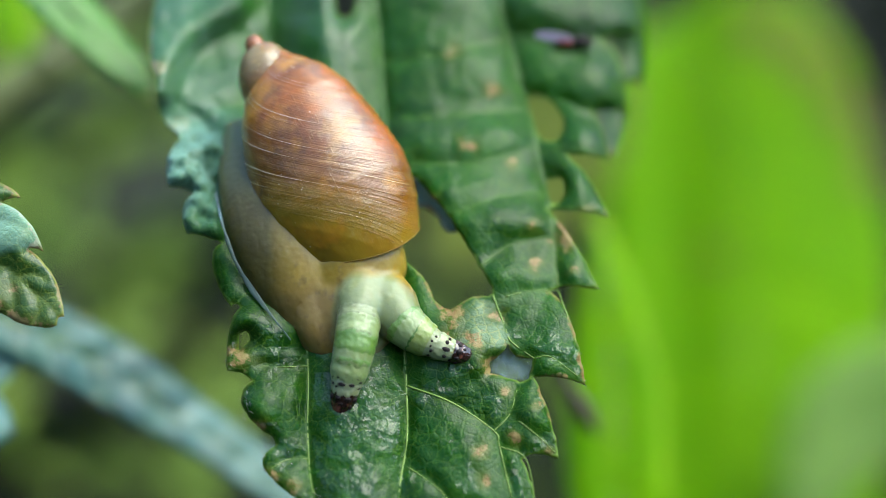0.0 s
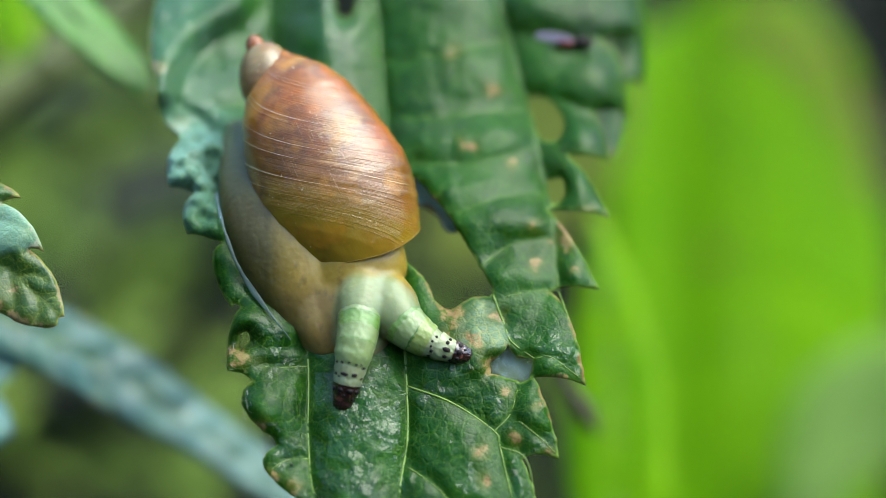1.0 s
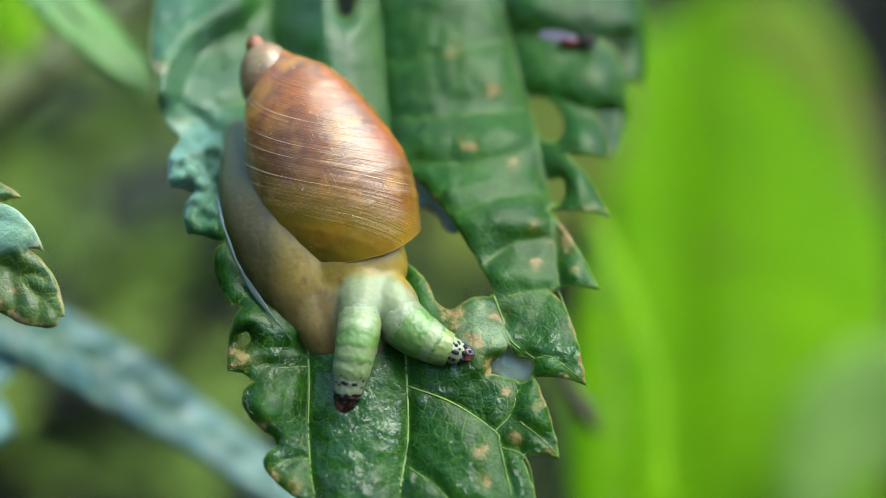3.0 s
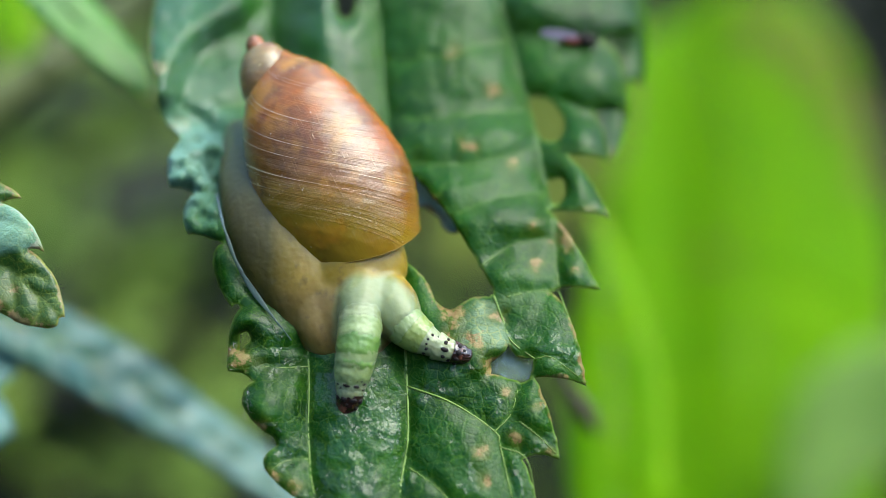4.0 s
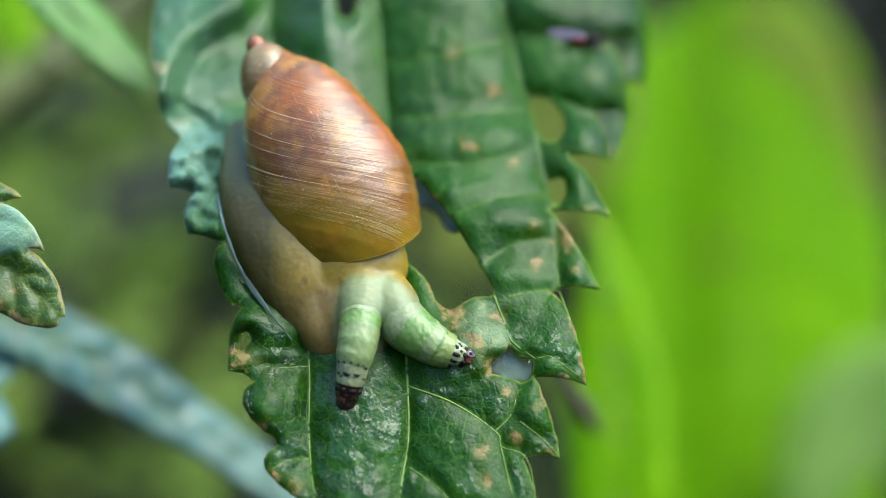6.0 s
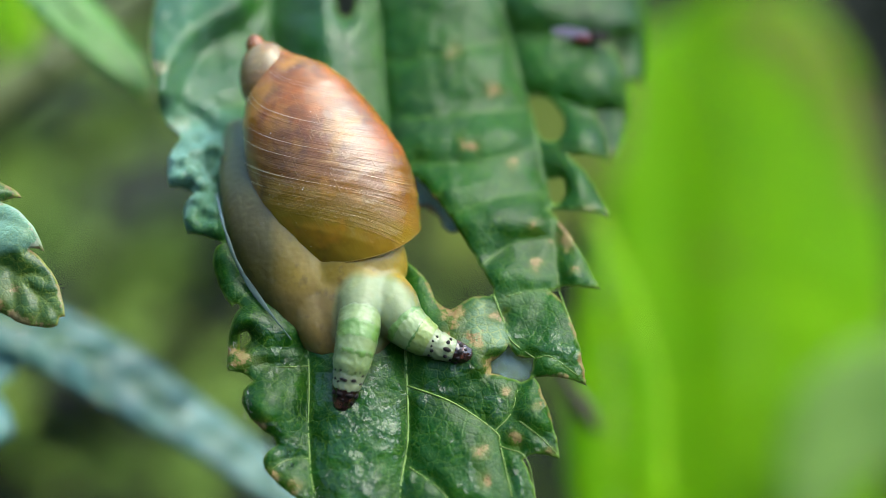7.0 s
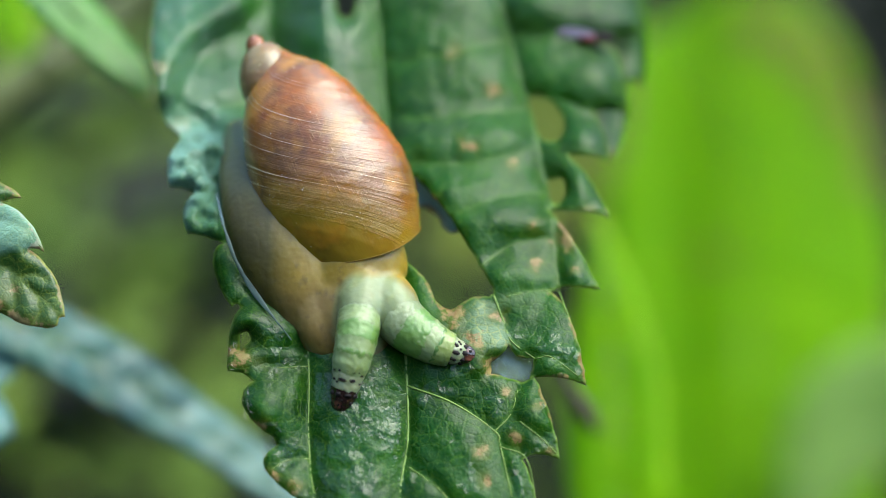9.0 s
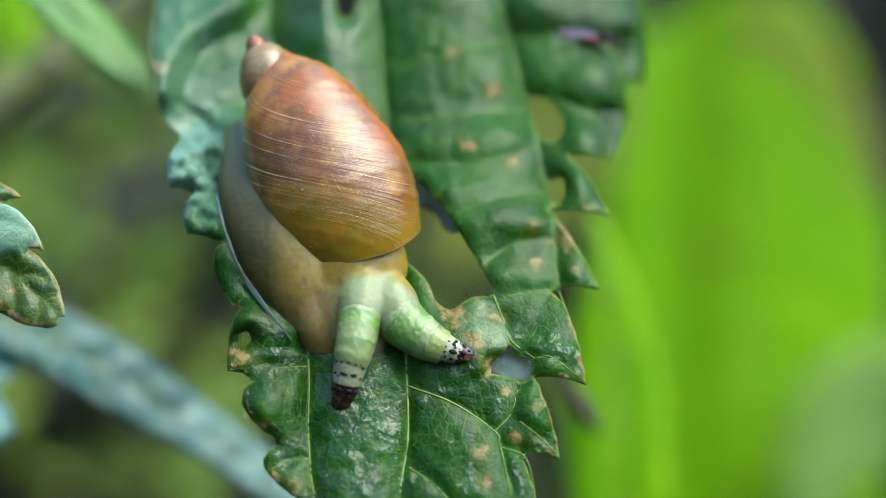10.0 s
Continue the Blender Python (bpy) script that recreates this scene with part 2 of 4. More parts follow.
def head_material():
    """Golden at the mantle under the shell, greyish beige at the head, cream where the eyestalks grow out, olive along the foot."""
    n = Nodes("head_flesh")
    where = n.warped(380, 0.0009)
    sep = n.tree.nodes.new("ShaderNodeSeparateXYZ")
    n.put(sep.inputs[0], where)

    def vec(op, *values):
        v = n.tree.nodes.new("ShaderNodeVectorMath")
        v.operation = op
        for socket, value in zip(v.inputs, values):
            n.put(socket, value)
        return v.outputs["Value" if op in ("LENGTH", "DOT_PRODUCT") else 0]

    flat = vec("MULTIPLY", where, (1, 0, 1))

    def from_line(a, b):
        """The distance, across the view of the plan x-z, from the line a-b (mm)."""
        a, b = (Vector((q[0], 0, q[1])) * MM for q in (a, b))
        run = b - a
        rel = vec("SUBTRACT", flat, tuple(a))
        f = n.math("DIVIDE", vec("DOT_PRODUCT", rel, tuple(run)), run.length_squared, True)
        along = vec("SCALE", tuple(run))
        n.put(along.node.inputs["Scale"], f)
        return vec("LENGTH", vec("SUBTRACT", rel, along))

    low = n.mix(n.span(n.noise(420, 4), 0.3, 0.7), (0.125, 0.084, 0.018), (0.195, 0.138, 0.042))
    gold = n.mix(n.span(n.noise(380, 3), 0.3, 0.7), (0.18, 0.120, 0.009), (0.25, 0.178, 0.020))
    olive = n.mix(n.span(n.noise(350, 3), 0.3, 0.7), (0.032, 0.028, 0.004), (0.068, 0.056, 0.010))
    cream = n.mix(n.span(n.noise(600, 4), 0.3, 0.7), (0.15, 0.19, 0.085), (0.205, 0.24, 0.12))
    c = n.mix(n.span(sep.outputs[2], -0.0025, -0.0010), low, gold)
    c = n.mix(n.span(sep.outputs[0], -0.0078, -0.0098), c, olive)
    c = n.mix(n.span(sep.outputs[2], 0.0030, 0.0075), c, (0.085, 0.105, 0.050))
    c = n.mix(n.span(n.noise(1300, 3), 0.60, 0.74, 0, 0.5), c, (0.05, 0.036, 0.014))
    near = n.math("MINIMUM", from_line((-4.25, -2.35), (-4.5, -4.5)), from_line((-3.05, -2.3), (-1.55, -3.95)))
    c = n.mix(n.span(near, 0.00165, 0.00110), c, cream)
    h = n.noise(2600, 4, 0.65)
    n.set(Base_Color=c, Roughness=0.36, Subsurface_Weight=0.8, Subsurface_Radius=(1.0, 0.75, 0.35), Subsurface_Scale=0.0016, Specular_IOR_Level=0.25,
          Normal=n.bump(h, 0.2, 0.00004), Coat_Weight=0.25, Coat_Roughness=0.08)
    n.put(n.bsdf.inputs["Coat Normal"], n.bump(n.math("ADD", n.noise(1700, 4, 0.6), n.math("MULTIPLY", n.noise(6000, 3), 0.9)), 0.9, 0.00012))
    return n.mat


HEAD = head_material()
CREAM = flesh_material("stalk_cream", (0.15, 0.19, 0.085), (0.205, 0.24, 0.12), 600, glint=1.0)
BAND_MATS = {
    "cream": CREAM,
    "mint": flesh_material("stalk_mint", (0.150, 0.215, 0.075), (0.205, 0.26, 0.11), 600),
    "green": flesh_material("stalk_green", (0.080, 0.170, 0.030), (0.130, 0.220, 0.055), 600),
    "deep": flesh_material("stalk_deep", (0.05, 0.13, 0.022), (0.085, 0.165, 0.038), 1500),
    "lime": flesh_material("stalk_lime", (0.15, 0.205, 0.045), (0.205, 0.26, 0.08), 600),
    "ivory": flesh_material("stalk_ivory", (0.20, 0.235, 0.115), (0.26, 0.29, 0.16), 600),
}
SPOT = plain("spot_black", (0.010, 0.007, 0.007), 0.6, Specular_IOR_Level=0.2)


def maroon_material():
    n = Nodes("sac_maroon")
    c = n.mix(n.span(n.noise(1100, 3), 0.52, 0.66), (0.016, 0.006, 0.005), (0.13, 0.045, 0.028))
    return n.set(Base_Color=c, Roughness=0.25, Coat_Weight=0.6, Coat_Roughness=0.1).mat


MAROON = maroon_material()
WATER = Nodes("water").set(Base_Color=(1.0, 1.0, 1.0), Roughness=0.02, Transmission_Weight=1.0, IOR=1.33).mat
FILM = Nodes("skin_film")
FILM = FILM.set(Base_Color=(0.30, 0.40, 0.34), Roughness=0.08, Alpha=FILM.span(FILM.noise(500, 3), 0.40, 0.62, 0.05, 0.45), Normal=FILM.bump(FILM.noise(800, 2), 0.8, 0.0003)).mat
HAIR = plain("hair_white", (0.25, 0.25, 0.2), 0.4)
SLIME = Nodes("slime").set(Base_Color=(0.16, 0.24, 0.22), Roughness=0.45, Transmission_Weight=0.75, IOR=1.25, Specular_IOR_Level=0.3).mat
LIP = flesh_material("lip_gold", (0.13, 0.072, 0.006), (0.17, 0.10, 0.012), rough=0.6, sheen=0.0)
WITHERED = plain("withered_brown", (0.036, 0.024, 0.012), 0.7)
STEM = plain("stem_olive", (0.096, 0.114, 0.03), 0.5)
FLY_DARK = plain("fly_dark", (0.012, 0.0084, 0.0072), 0.5, Specular_IOR_Level=0.2)
FLY_RED = plain("fly_red", (0.132, 0.012, 0.009), 0.3, Coat_Weight=0.4)
WING = Nodes("fly_wing").set(Base_Color=(0.27, 0.23, 0.30), Roughness=0.3, Alpha=0.8).mat
TIP = plain("tip_brown", (0.022, 0.009, 0.008), 0.18, Coat_Weight=0.8)


# ---- building ----
def mesh_of(name, verts, faces, material, parent=None, label="", smooth=True):
    me = bpy.data.meshes.new(name)
    me.from_pydata([tuple(v) for v in verts], [], faces)
    me.materials.append(material)
    if smooth:
        me.polygons.foreach_set("use_smooth", [True] * len(me.polygons))
    me.update()
    ob = new(name, me)
    ob.parent = parent
    return tagged(ob, label)


def thing(name, place, label, category, group="", kind=""):
    ob = new(name)
    ob.empty_display_size = 0.003
    ob.matrix_world = place
    return tagged(ob, label, category, group, kind)


def smooth_path(points, n):
    """n points along a Catmull-Rom curve through the given ones."""
    p = np.array(points, float)
    p = np.vstack([2 * p[0] - p[1], p, 2 * p[-1] - p[-2]])
    out = []
    for s in np.linspace(0, len(p) - 3 - 1e-9, n):
        i, f = int(s), s - int(s)
        a, b, c, d = p[i:i + 4]
        out.append(0.5 * (2 * b + (c - a) * f + (2 * a - 5 * b + 4 * c - d) * f * f + (3 * b - a - 3 * c + d) * f ** 3))
    return np.array(out)


def loft(points, sizes, n=40, sides=28, up=(0, -1, 0), rough=0.0, grain=900, seed=0.0, ends=True):
    """A closed body along points (mm in HEART's space), elliptic: sizes are (half width, half depth) in mm."""
    path, size = smooth_path(points, n), smooth_path(sizes, n)
    verts, faces = [], []
    for i in range(n):
        t = path[min(i + 1, n - 1)] - path[max(i - 1, 0)]
        t /= np.linalg.norm(t)
        side = np.cross(t, up)
        side /= np.linalg.norm(side)
        front = np.cross(side, t)
        for k in range(sides):
            a = 2 * math.pi * k / sides
            v = path[i] + side * math.cos(a) * max(size[i][0], 0.01) + front * math.sin(a) * max(size[i][1], 0.01)
            if rough:
                q = Vector(v * MM * grain) + Vector((seed, seed, seed))
                v = v + (side * math.cos(a) + front * math.sin(a)) * rough * noise.fractal(q, 0.9, 2.0, 3)
            verts.append(v * MM)
    for i in range(n - 1):
        for k in range(sides):
            a, b = i * sides + k, i * sides + (k + 1) % sides
            faces.append((a, b, b + sides, a + sides))
    if ends:
        faces.append(tuple(range(sides))[::-1])
        faces.append(tuple(range((n - 1) * sides, n * sides)))
    return verts, faces


def inside(pts, loop):
    """Which of the points lie inside the closed loop."""
    x, y = pts[:, 0], pts[:, 1]
    hit = np.zeros(len(pts), bool)
    for (x0, y0), (x1, y1) in zip(loop, np.roll(loop, -1, 0)):
        if y0 != y1:
            hit ^= ((y0 > y) != (y1 > y)) & (x < (x1 - x0) * (y - y0) / (y1 - y0) + x0)
    return hit


def far_from(pts, line):
    """The distance of each point from a line of points."""
    best = np.full(len(pts), 1e9)
    for a, b in zip(line[:-1], line[1:]):
        ab = b - a
        f = np.clip(((pts - a) @ ab) / max(ab @ ab, 1e-12), 0, 1)
        best = np.minimum(best, np.linalg.norm(pts - a - f[:, None] * ab, axis=1))
    return best


def toothed(notch, teeth, n=9):
    """An edge of teeth, each (bulge, tip, next notch): a bowed outer side, and a short side back in."""
    out, here = [], np.array(notch, float)
    for bulge, tip, back in teeth:
        bulge, tip, back = (np.array(v, float) for v in (bulge, tip, back))
        for f in np.arange(n) / n:
            out.append((1 - f) ** 2 * here + 2 * f * (1 - f) * bulge + f * f * tip)
        m = max(3, n // 2)
        for f in np.arange(m) / m:
            out.append(tip + (back - tip) * f + (tip - here) * -0.05 * math.sin(math.pi * f))
        here = back
    return out


def rugged(loop, amount, grain, seed):
    """The loop with its edge worn uneven, closer points."""
    loop = np.array(loop, float)
    out = []
    for a, b in zip(loop, np.roll(loop, -1, 0)):
        m = max(1, int(np.linalg.norm(b - a) / 0.22))
        for f in np.arange(m) / m:
            p = a + (b - a) * f
            q = Vector((p[0] * grain, p[1] * grain, seed))
            out.append(p + amount * np.array((noise.fractal(q, 0.9, 2, 3), noise.fractal(q + Vector((9, 4, 2)), 0.9, 2, 3))))
    return np.array(out)


SURFACE = {}


def on_blade(x, z):
    """The depth of the blade last made, at a place on it."""
    return float(SURFACE["d"][np.argmin((SURFACE["p"][:, 0] - x) ** 2 + (SURFACE["p"][:, 1] - z) ** 2)])


def blade(name, outline, holes, veins, depth, material, parent, step=0.3, scars=(), thick=0.16, label="", pucker=0.32, vein_wide=0.11, shape=None, pool=None, damp=None, bare=()):
    """A leaf's blade: the outline (mm) filled with a fine net, hollow along the veins and bulging between them; depth(x, z) in mm."""
    from mathutils.geometry import delaunay_2d_cdt
    lo, hi = outline.min(0), outline.max(0)
    gx, gz = np.meshgrid(np.arange(lo[0], hi[0], step), np.arange(lo[1], hi[1], step * 0.87))
    gx = gx + (np.arange(gx.shape[0]) % 2)[:, None] * step / 2
    grid = np.stack([gx.ravel(), gz.ravel()], 1)
    grid = grid + np.random.RandomState(3).uniform(-0.12, 0.12, grid.shape) * step
    loops = [outline, *holes]
    keep = inside(grid, outline)
    for h in holes:
        keep &= ~inside(grid, h)
    grid = grid[keep]
    for l in loops:
        grid = grid[far_from(grid, np.vstack([l, l[:1]])) > step * 0.45]
    pts, edges = list(map(Vector, grid.tolist())), []
    for l in loops:
        k = len(pts)
        pts += [Vector(p) for p in l.tolist()]
        edges += [(k + i, k + (i + 1) % len(l)) for i in range(len(l))]
    vs, _, fs, *_ = delaunay_2d_cdt(pts, edges, [], 0, 1e-5)
    p = np.array([tuple(v) for v in vs])
    fs = np.array([f for f in fs if len(f) == 3])
    mid = p[fs].mean(1)
    keep = inside(mid, outline)
    for h in holes:
        keep &= ~inside(mid, h)
    fs = fs[keep]
    near = np.full(len(p), 9.0)
    for line, _ in veins:
        near = np.minimum(near, far_from(p, line))
    rim = np.full(len(p), 9.0)
    for l in loops:
        rim = np.minimum(rim, far_from(p, np.vstack([l, l[:1]])))
    d = np.array([depth(*q) for q in p]) - pucker * (1 - (1 - np.minimum(near, 1.8) / 1.8) ** 2) * np.minimum(1, rim / 0.6) * 2
    if shape:
        d = d + shape(p, rim)
    verts = [sight(x, z, y) for (x, z), y in zip(p, d)]
    SURFACE["p"], SURFACE["d"] = p, d
    ob = mesh_of(name, verts, [tuple(int(i) for i in f) for f in fs], material, parent, label)
    scar = np.zeros(len(p))
    for x, z, r in scars:
        bend = np.array([noise.fractal(Vector((a * 1.3, c * 1.9, x)), 0.9, 2, 3) for a, c in p]) if r else 0
        scar = np.maximum(scar, np.clip(1.15 * np.exp(-(np.hypot(p[:, 0] - x, 1.3 * (p[:, 1] - z)) / r) ** 2) + 0.9 * bend * np.exp(-(np.hypot(p[:, 0] - x, p[:, 1] - z) / (1.6 * r)) ** 2), 0, 1))
    for key, v in (("vein", np.exp(-(near / vein_wide) ** 2)), ("rim", np.exp(-(rim / 0.28) ** 2)), ("scar", scar)):
        ob.data.attributes.new(key, "FLOAT", "POINT").data.foreach_set("value", v.astype(np.float32))
    if bare:
        thin = sum(np.exp(-(np.hypot(p[:, 0] - x, p[:, 1] - z) / r) ** 4) for x, z, r in bare)
        ob.data.attributes.new("bare", "FLOAT", "POINT").data.foreach_set("value", np.clip(thin, 0, 1).astype(np.float32))
    if pool is not None:
        soft = np.clip(far_from(p, np.vstack([pool, pool[:1]])) / 0.25, 0, 1) * inside(p, pool)
        if damp:
            soft = np.maximum(soft, damp(p))
            # "down" places the painted sky sheen: strongest on the left margin.
            ob.data.attributes.new("down", "FLOAT", "POINT").data.foreach_set("value", (damp(p) * (p[:, 1] > -3) * np.interp(p[:, 0], (-14, -11.5), (0.8, 0.15)) * np.interp(p[:, 1], (7, 9), (1.0, 0.25))).astype(np.float32))
        else:
            # The same painted sky sheen, laid over the pool's area.
            ob.data.attributes.new("down", "FLOAT", "POINT").data.foreach_set("value", (0.9 * soft).astype(np.float32))
        soft = soft * np.array([min(1, max(0, 0.95 + 1.6 * noise.fractal(Vector((x * 0.45, z * 0.45, 3)), 0.9, 2, 3))) for x, z in p])
        ob.data.attributes.new("wet", "FLOAT", "POINT").data.foreach_set("value", soft.astype(np.float32))
    solid = ob.modifiers.new("thickness", "SOLIDIFY")
    solid.thickness, solid.offset = thick * MM, 0
    return ob


def vein_tube(line, width, depth, parent, name="vein", lift=0.11):
    """A nerve that lies along the blade, thinner towards its end."""
    pts = [Vector(sight(x, z, depth(x, z) - lift)) / MM for x, z in line]
    n = len(pts)
    v, f = loft([tuple(q) for q in pts], [(width * (0.7 - 0.35 * i / (n - 1)), width * 0.6 * (0.7 - 0.35 * i / (n - 1))) for i in range(n)], n=max(8, n * 2), sides=8)
    return mesh_of(name, v, f, VEIN, parent)


def curve2(points, n=24):
    return smooth_path(points, n)


# ---- ground ----
def ground_height(x, y):
    """A mossy bank rises behind the plant on one side; elsewhere low, uneven soil."""
    bank = 0.150 * math.exp(-((x + 0.10) / 0.10) ** 2) * (0.5 + 0.5 * math.tanh((y - 0.085) / 0.024)) * math.exp(-max(0, y - 0.16) / 0.4)
    lumps = 0.006 * noise.fractal(Vector((x * 30, y * 30, 0)), 0.9, 2, 4)
    return bank + lumps * min(1, 2 / (1 + abs(x) + abs(y)))


def build_ground():
    axis = [s * (10 ** k - 1) * 0.02 for s, ks in ((-1, np.linspace(4.5, 0.02, 70)), (1, np.linspace(0, 4.5, 71))) for k in ks]
    near = np.linspace(-0.4, 0.4, 90)
    axis = sorted([a for a in axis if abs(a) > 0.41] + list(near))
    n = len(axis)
    verts = [(x, y + 0.1, ground_height(x, y + 0.1)) for y in axis for x in axis]
    faces = [(j * n + i, j * n + i + 1, (j + 1) * n + i + 1, (j + 1) * n + i) for j in range(n - 1) for i in range(n - 1)]
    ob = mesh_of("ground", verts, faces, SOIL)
    tagged(ob, "woodland soil with low bank, coloured near black for deep shade", "ground", kind="structure")


def leaflet(verts, faces, place, length, width, fold=0.3):
    """One small pointed leaf, bent along its middle, into the lists."""
    k = len(verts)
    for s, w, z in ((0, 0.06, 0), (0.25, 0.8, 0.08), (0.55, 1, 0.1), (0.8, 0.6, 0.03), (1, 0.03, -0.1)):
        for side in (-1, 0, 1):
            verts.append(place @ Vector((side * w * width / 2, s * length, (z + (abs(side) * fold * w * 0.5)) * length * 0.5)))
    for i in range(4):
        for j in range(2):
            a = k + i * 3 + j
            faces.append((a, a + 1, a + 4, a + 3))


def build_shade_thicket():
    """Unseen dark bushes, added all round to block low skylight, lower towards the light; the sky stands open above."""
    rng = random.Random(11)
    verts, faces = [], []
    for i in range(9000):
        a = rng.uniform(0, 2 * math.pi)
        bright = max(0.0, 0.99 * math.cos(a) - 0.10 * math.sin(a))
        high = (0.85 - 0.45 * bright) * (1 + 0.25 * noise.noise(Vector((math.cos(a) * 4, math.sin(a) * 4, 1))))
        r = 1.25 + abs(rng.gauss(0, 0.22))
        m = pose(r * math.cos(a), r * math.sin(a), high * rng.random() ** 0.8, rng.uniform(-20, 80), rng.uniform(-40, 40), rng.uniform(0, 360))
        leaflet(verts, faces, m, rng.uniform(0.07, 0.14), rng.uniform(0.04, 0.08))
    tagged(mesh_of("thicket", verts, faces, FOLIAGE_SHADED), "unseen leafy bushes added all round to block low skylight", "thicket", kind="stuff")


def build_moss():
    rng = random.Random(5)
    for name, mat, count, label, size, xs, ys, high in (
            ("moss", MOSS, 15000, "soft yellow-green moss and small herbs on the bank", 0.009, (-0.30, 0.09), (0.06, 0.34), 0.006),
            ("undergrowth", FOLIAGE_SHADED, 9000, "low green undergrowth covering the soil, deep shade put into its colour", 0.022, (-0.45, 0.45), (0.10, 0.95), 0.05)):
        verts, faces = [], []
        for i in range(count):
            x, y = rng.uniform(*xs), rng.uniform(*ys)
            clump = noise.fractal(Vector((x * 75, y * 75, 3)), 0.9, 2, 2)
            if name == "moss" and clump < float(np.interp(ground_height(x, y), (0.09, 0.12), (0.13, -0.02))):
                continue
            z = ground_height(x, y) + rng.uniform(-0.002, high) * (1 if y > 0.3 or x > 0.06 or name == "moss" else 0.1) + 0.012 * max(0, clump) * (name == "moss")
            m = pose(x, y, z, rng.uniform(-10, 75), rng.uniform(-40, 40), rng.uniform(0, 360))
            leaflet(verts, faces, m, size * rng.uniform(0.5, 1.3), size * rng.uniform(0.25, 0.6))
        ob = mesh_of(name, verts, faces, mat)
        tagged(ob, label, name, kind="stuff")


def earth(x, y):
    """A place on the ground, mm in HEART's space; x and y in metres of the world."""
    return tuple(HEART.inverted() @ Vector((x, y, ground_height(x, y) - 0.004)) / MM)


def petiole(leaf, points, wide=0.55):
    """The stalk by which a leaf hangs on its plant."""
    v, f = loft(points, [(wide, wide)] + [(wide * 1.2, wide * 1.2)] * (len(points) - 1), 24, 12, rough=0.04)
    mesh_of("petiole", v, f, STEM, leaf, "olive green leaf stalk")


def at_mm(x, z, d):
    return tuple(sight(x, z, d) / MM)


# ---- the leaf with the snail ----
DEPTH_KEYS = np.array([(-30.0, -5.5), (-14.5, -3.1), (-5.0, 0.3), (1.5, 3.5), (8.0, 8.0), (14.5, 11.5), (24.0, 19.0)])


def main_depth(x, z):
    """The leaf leans towards the lens at its tip and rolls back at both margins."""
    d = float(np.interp(z, DEPTH_KEYS[:, 0], DEPTH_KEYS[:, 1]))
    mid = np.interp(z, (-20, -8, 15), (-2.2, -2.2, -3.2))
    u = x - mid
    d += 0.012 * u * u * (np.interp(z, (-4, 6), (0.3, 1.0)) if u > 0 else np.interp(z, (3, 10), (-0.35, -0.30)))
    d += 0.4 * max(0.0, z - 6.0) * min(1.0, max(0.0, (-7.0 - x) / 4.0))
    d += 0.22 * math.sin(z * 1.5 + u * 0.25) * min(1, abs(u) / 6) * (z > -6) + 0.25 * noise.noise(Vector((x * 0.25, z * 0.25, 7)))
    return d


PUFFS = [(-14.65, 5.58,1.5), (-15.25, 4.26,1.0), (-14.26, 2.28,1.5), (-13.40, 1.35,0.9), (-12.61, -0.96,1.6), (-11.68, -4.26,1.3), (-15.97, 11.25,2.2), (-10.36, -9.21,1.6), (9.60, 10.26,2.0), (8.28, 6.30,1.5),
         (7.79, 3.33,1.5), (7.62, -0.96,1.5), (6.63, -6.57,1.6), (7.13, -4.26,1.4), (5.15, -9.87,1.4), (1.85, -6.57,1.0)]


RIBS = [smooth_path(q, 40) for q in (
    [(-4.03, 16.86), (-3.50, 9.60), (-2.94, 3.00), (-2.38, -3.93), (-2.15, -7.89), (-2.11, -11.19), (-2.57, -14.55), (-2.44, -20.43)],
    [(-10.43, 16.86), (-9.70, 7.95), (-8.38, -0.30), (-7.89, -6.90), (-7.89, -11.19), (-7.33, -15.15), (-4.75, -21.09)],
    [(2.84, 16.86), (3.99, 11.91), (4.98, 8.28), (5.74, 4.98), (6.40, 1.35), (6.73, -2.44)])]


def crinkle(p, rim):
    """Arched strips between the main ribs, a lobe folded up, and knobs between the veins, most of all along the puckered margin."""
    near = np.full(len(p), 9.0)
    for line in RIBS:
        near = np.minimum(near, far_from(p, line))
    high = np.interp(p[:, 1], (-9, -3, 4), (0.6, 0.6, 1.15))
    out = -high * (1 - (1 - np.minimum(near, 3.4) / 3.4) ** 2)
    out += 1.2 * np.clip((p[:, 0] - 7.5) / 3.5, 0, 1) ** 2 * (p[:, 1] > -3)
    beyond = np.hypot(p[:, 0] + 9.6, p[:, 1] - 7.6) - 6.5
    step = np.clip(beyond / 1.8 + 0.5, 0, 1)
    out -= 2.6 * step * step * (3 - 2 * step) * np.clip((-9.9 - p[:, 0]) / 2, 0, 1) * np.clip((p[:, 1] - 7.6) / 1.5, 0, 1)
    for x, z, r in PUFFS:
        out -= 0.42 * r * np.exp(-((p[:, 0] - x) ** 2 + (p[:, 1] - z) ** 2) / (r * r * 0.7))
    for i, (x, z) in enumerate(p):
        w = np.clip((-11.5 - x) / 2, 0, 1) * np.clip((z + 1) / 3, 0, 1) * np.clip((9 - z) / 3, 0, 1)
        out[i] += -w * 1.5 * noise.noise(Vector((x * 0.9, z * 1.1, 1.7))) - w * 0.5 * noise.noise(Vector((x * 3.1, z * 3.1, 2.2))) - 0.14 * noise.noise(Vector((x * 1.1, z * 1.1, 4)))
    return out


MAIN = {}
